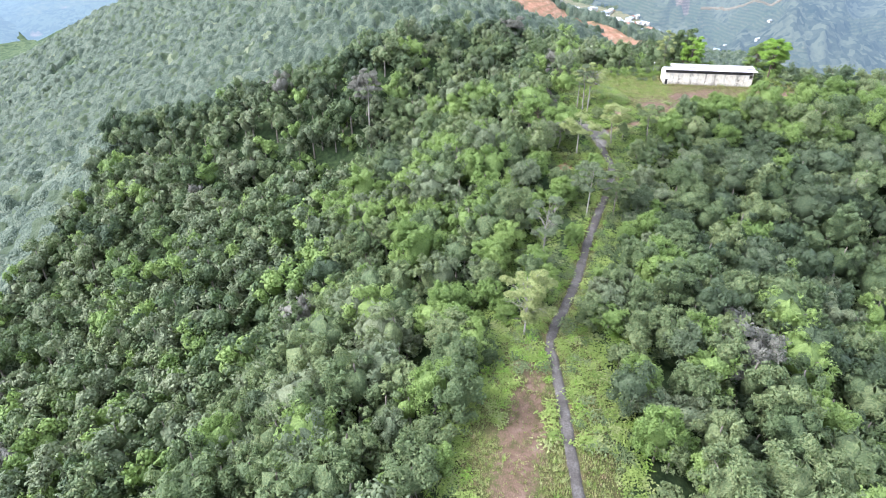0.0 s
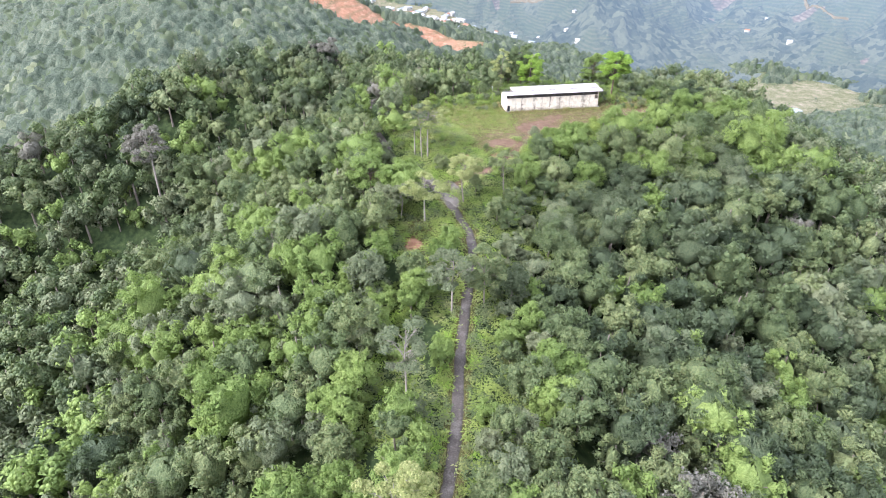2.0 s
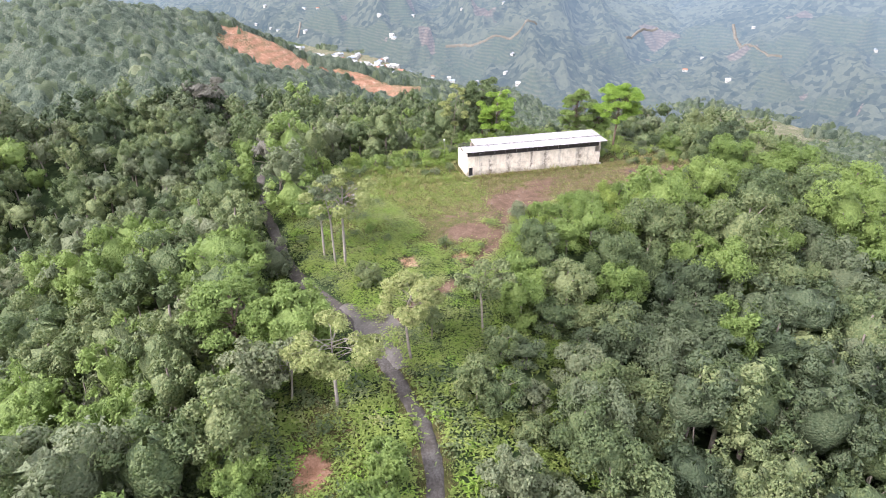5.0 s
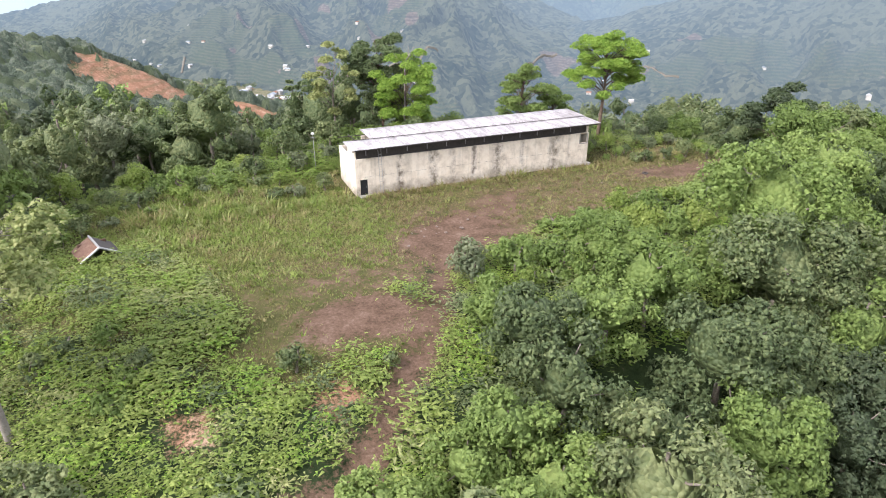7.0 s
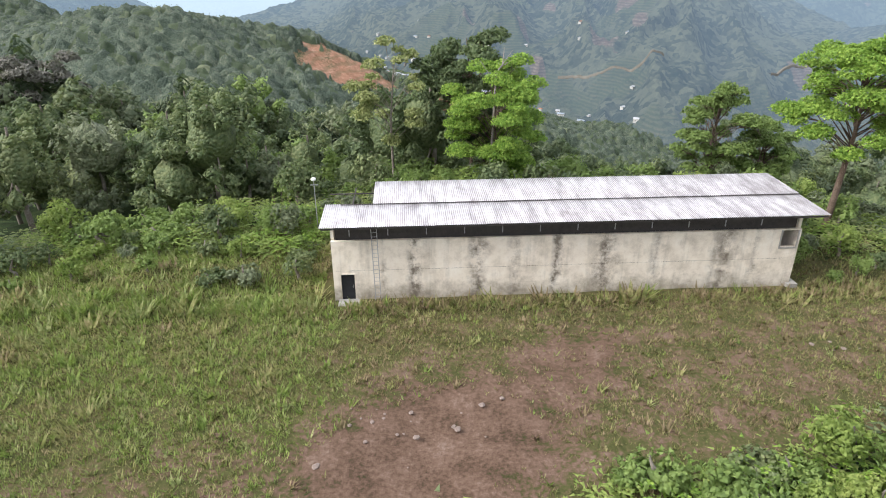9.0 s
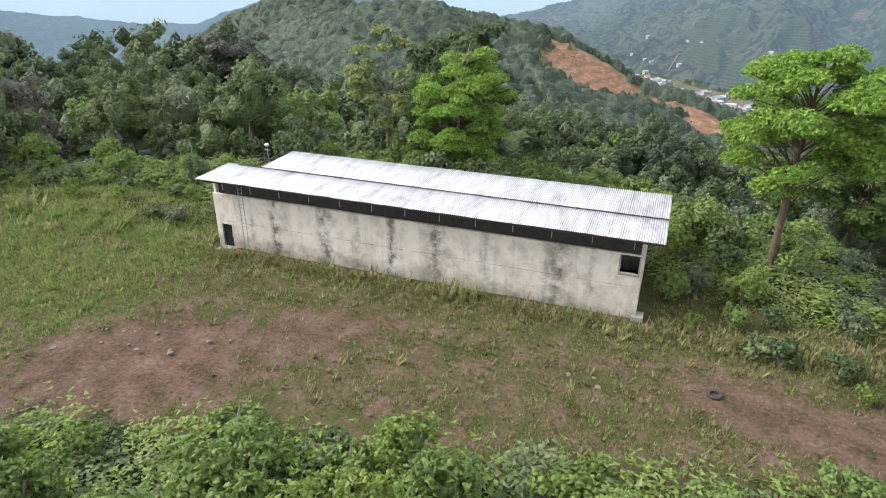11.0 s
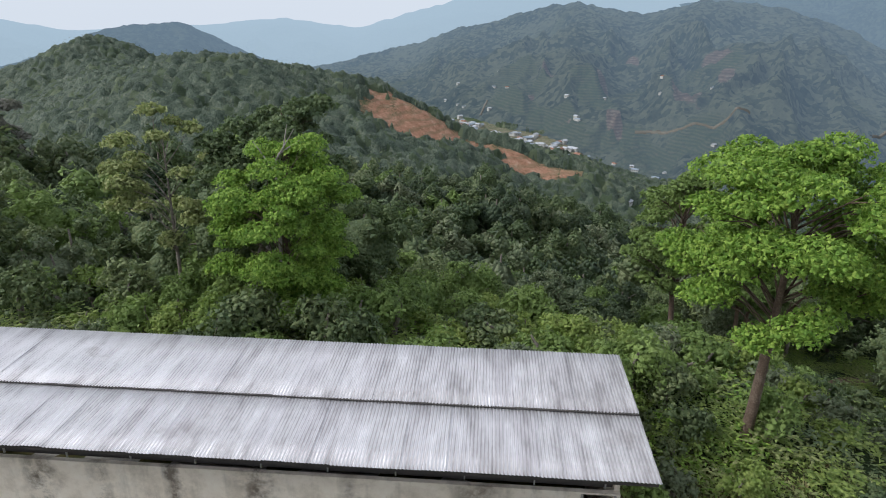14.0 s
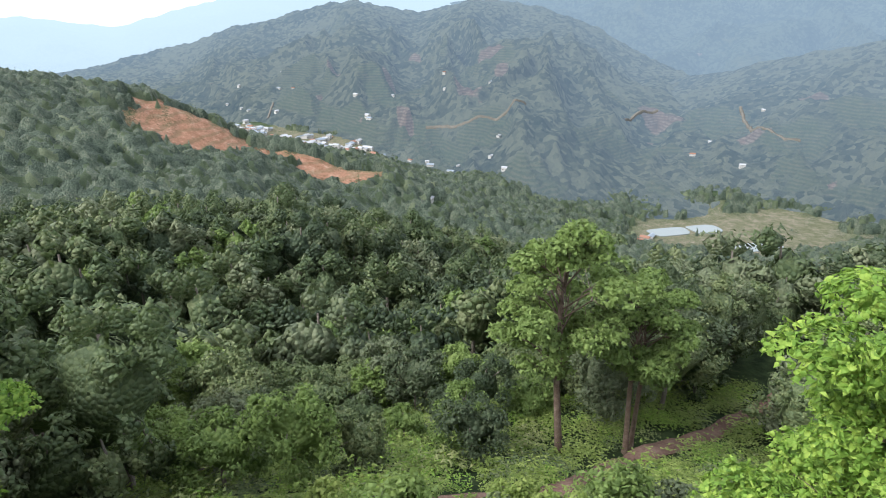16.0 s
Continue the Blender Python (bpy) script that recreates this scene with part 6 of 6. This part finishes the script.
HAMLET = [(0.2, 0.19), (-4.2, 0.097), (-2.5, 0.05), (-3.1, 0.06), (7.8, 0.074), (6.8, 0.128), (14.8, 0.244), (11.6, 0.028), (13.5, 0.028), (13.2, 0.034), (16.1, 0.059), (15.8, 0.01), (15.4, 0.02)]
far = [on_slope("backdrop_mountain", np.array(up), np.array((b + 22) / 72)) for b, up in HAMLET] + [on_slope("backdrop_mountain", np.array(r.uniform(0.02, 0.3)), np.array(r.uniform(0.2, 0.6))) for _ in range(12)] + [on_slope("backdrop_terrace_hill", np.array(r.uniform(0.1, 0.6)), np.array(r.uniform(0.1, 0.5))) for _ in range(9)]
spots = [(hx, hy, float(land(hx, hy))) for hx, hy in spots] + [tuple(float(c) for c in p) for p in far]
for k, (hx, hy, hz) in enumerate(spots):
    at = pose(hx, hy, hz, 0, 0, r.choice((-40, 50)) + r.uniform(-15, 15))
    if k < len(kinds):
        kinds[k].matrix_basis = at
    else:
        copy_thing(kinds[r.randrange(4)], at @ Matrix.Scale(r.uniform(0.55, 0.8) if k >= len(spots) - 34 else r.uniform(0.7, 1.0), 4))

POND = material("pond_water")[0]
POND.node_tree.nodes["Principled BSDF"].inputs["Base Color"].default_value = (0.2, 0.23, 0.22, 1)
POND.node_tree.nodes["Principled BSDF"].inputs["Roughness"].default_value = 0.12
for k, (cx, cy, rx, ry) in enumerate(((545, 905, 26, 14), (594, 903, 20, 16), (612, 832, 30, 13), (652, 792, 34, 14), (722, 790, 40, 15), (515, 955, 14, 10))):
    bm = bmesh.new()
    z = -225.2
    edge = [(cx + rx * math.copysign(abs(math.cos(a)) ** 0.5, math.cos(a)) * (1 + 0.08 * math.sin(3 * a + k)), cy + ry * math.copysign(abs(math.sin(a)) ** 0.5, math.sin(a))) for a in [6.2832 * j / 28 for j in range(28)]]
    top = [bm.verts.new((x, y, z)) for x, y in edge]
    low = [bm.verts.new((x, y, z - 2)) for x, y in edge]
    bm.faces.new(top)
    for j in range(28):
        bm.faces.new((top[j], low[j], low[(j + 1) % 28], top[(j + 1) % 28]))
    bmesh.ops.recalc_face_normals(bm, faces=bm.faces)
    tagged(part("water_%d" % (k + 1), bm, POND), "pale still pond on the valley flat", "pond", kind="structure")
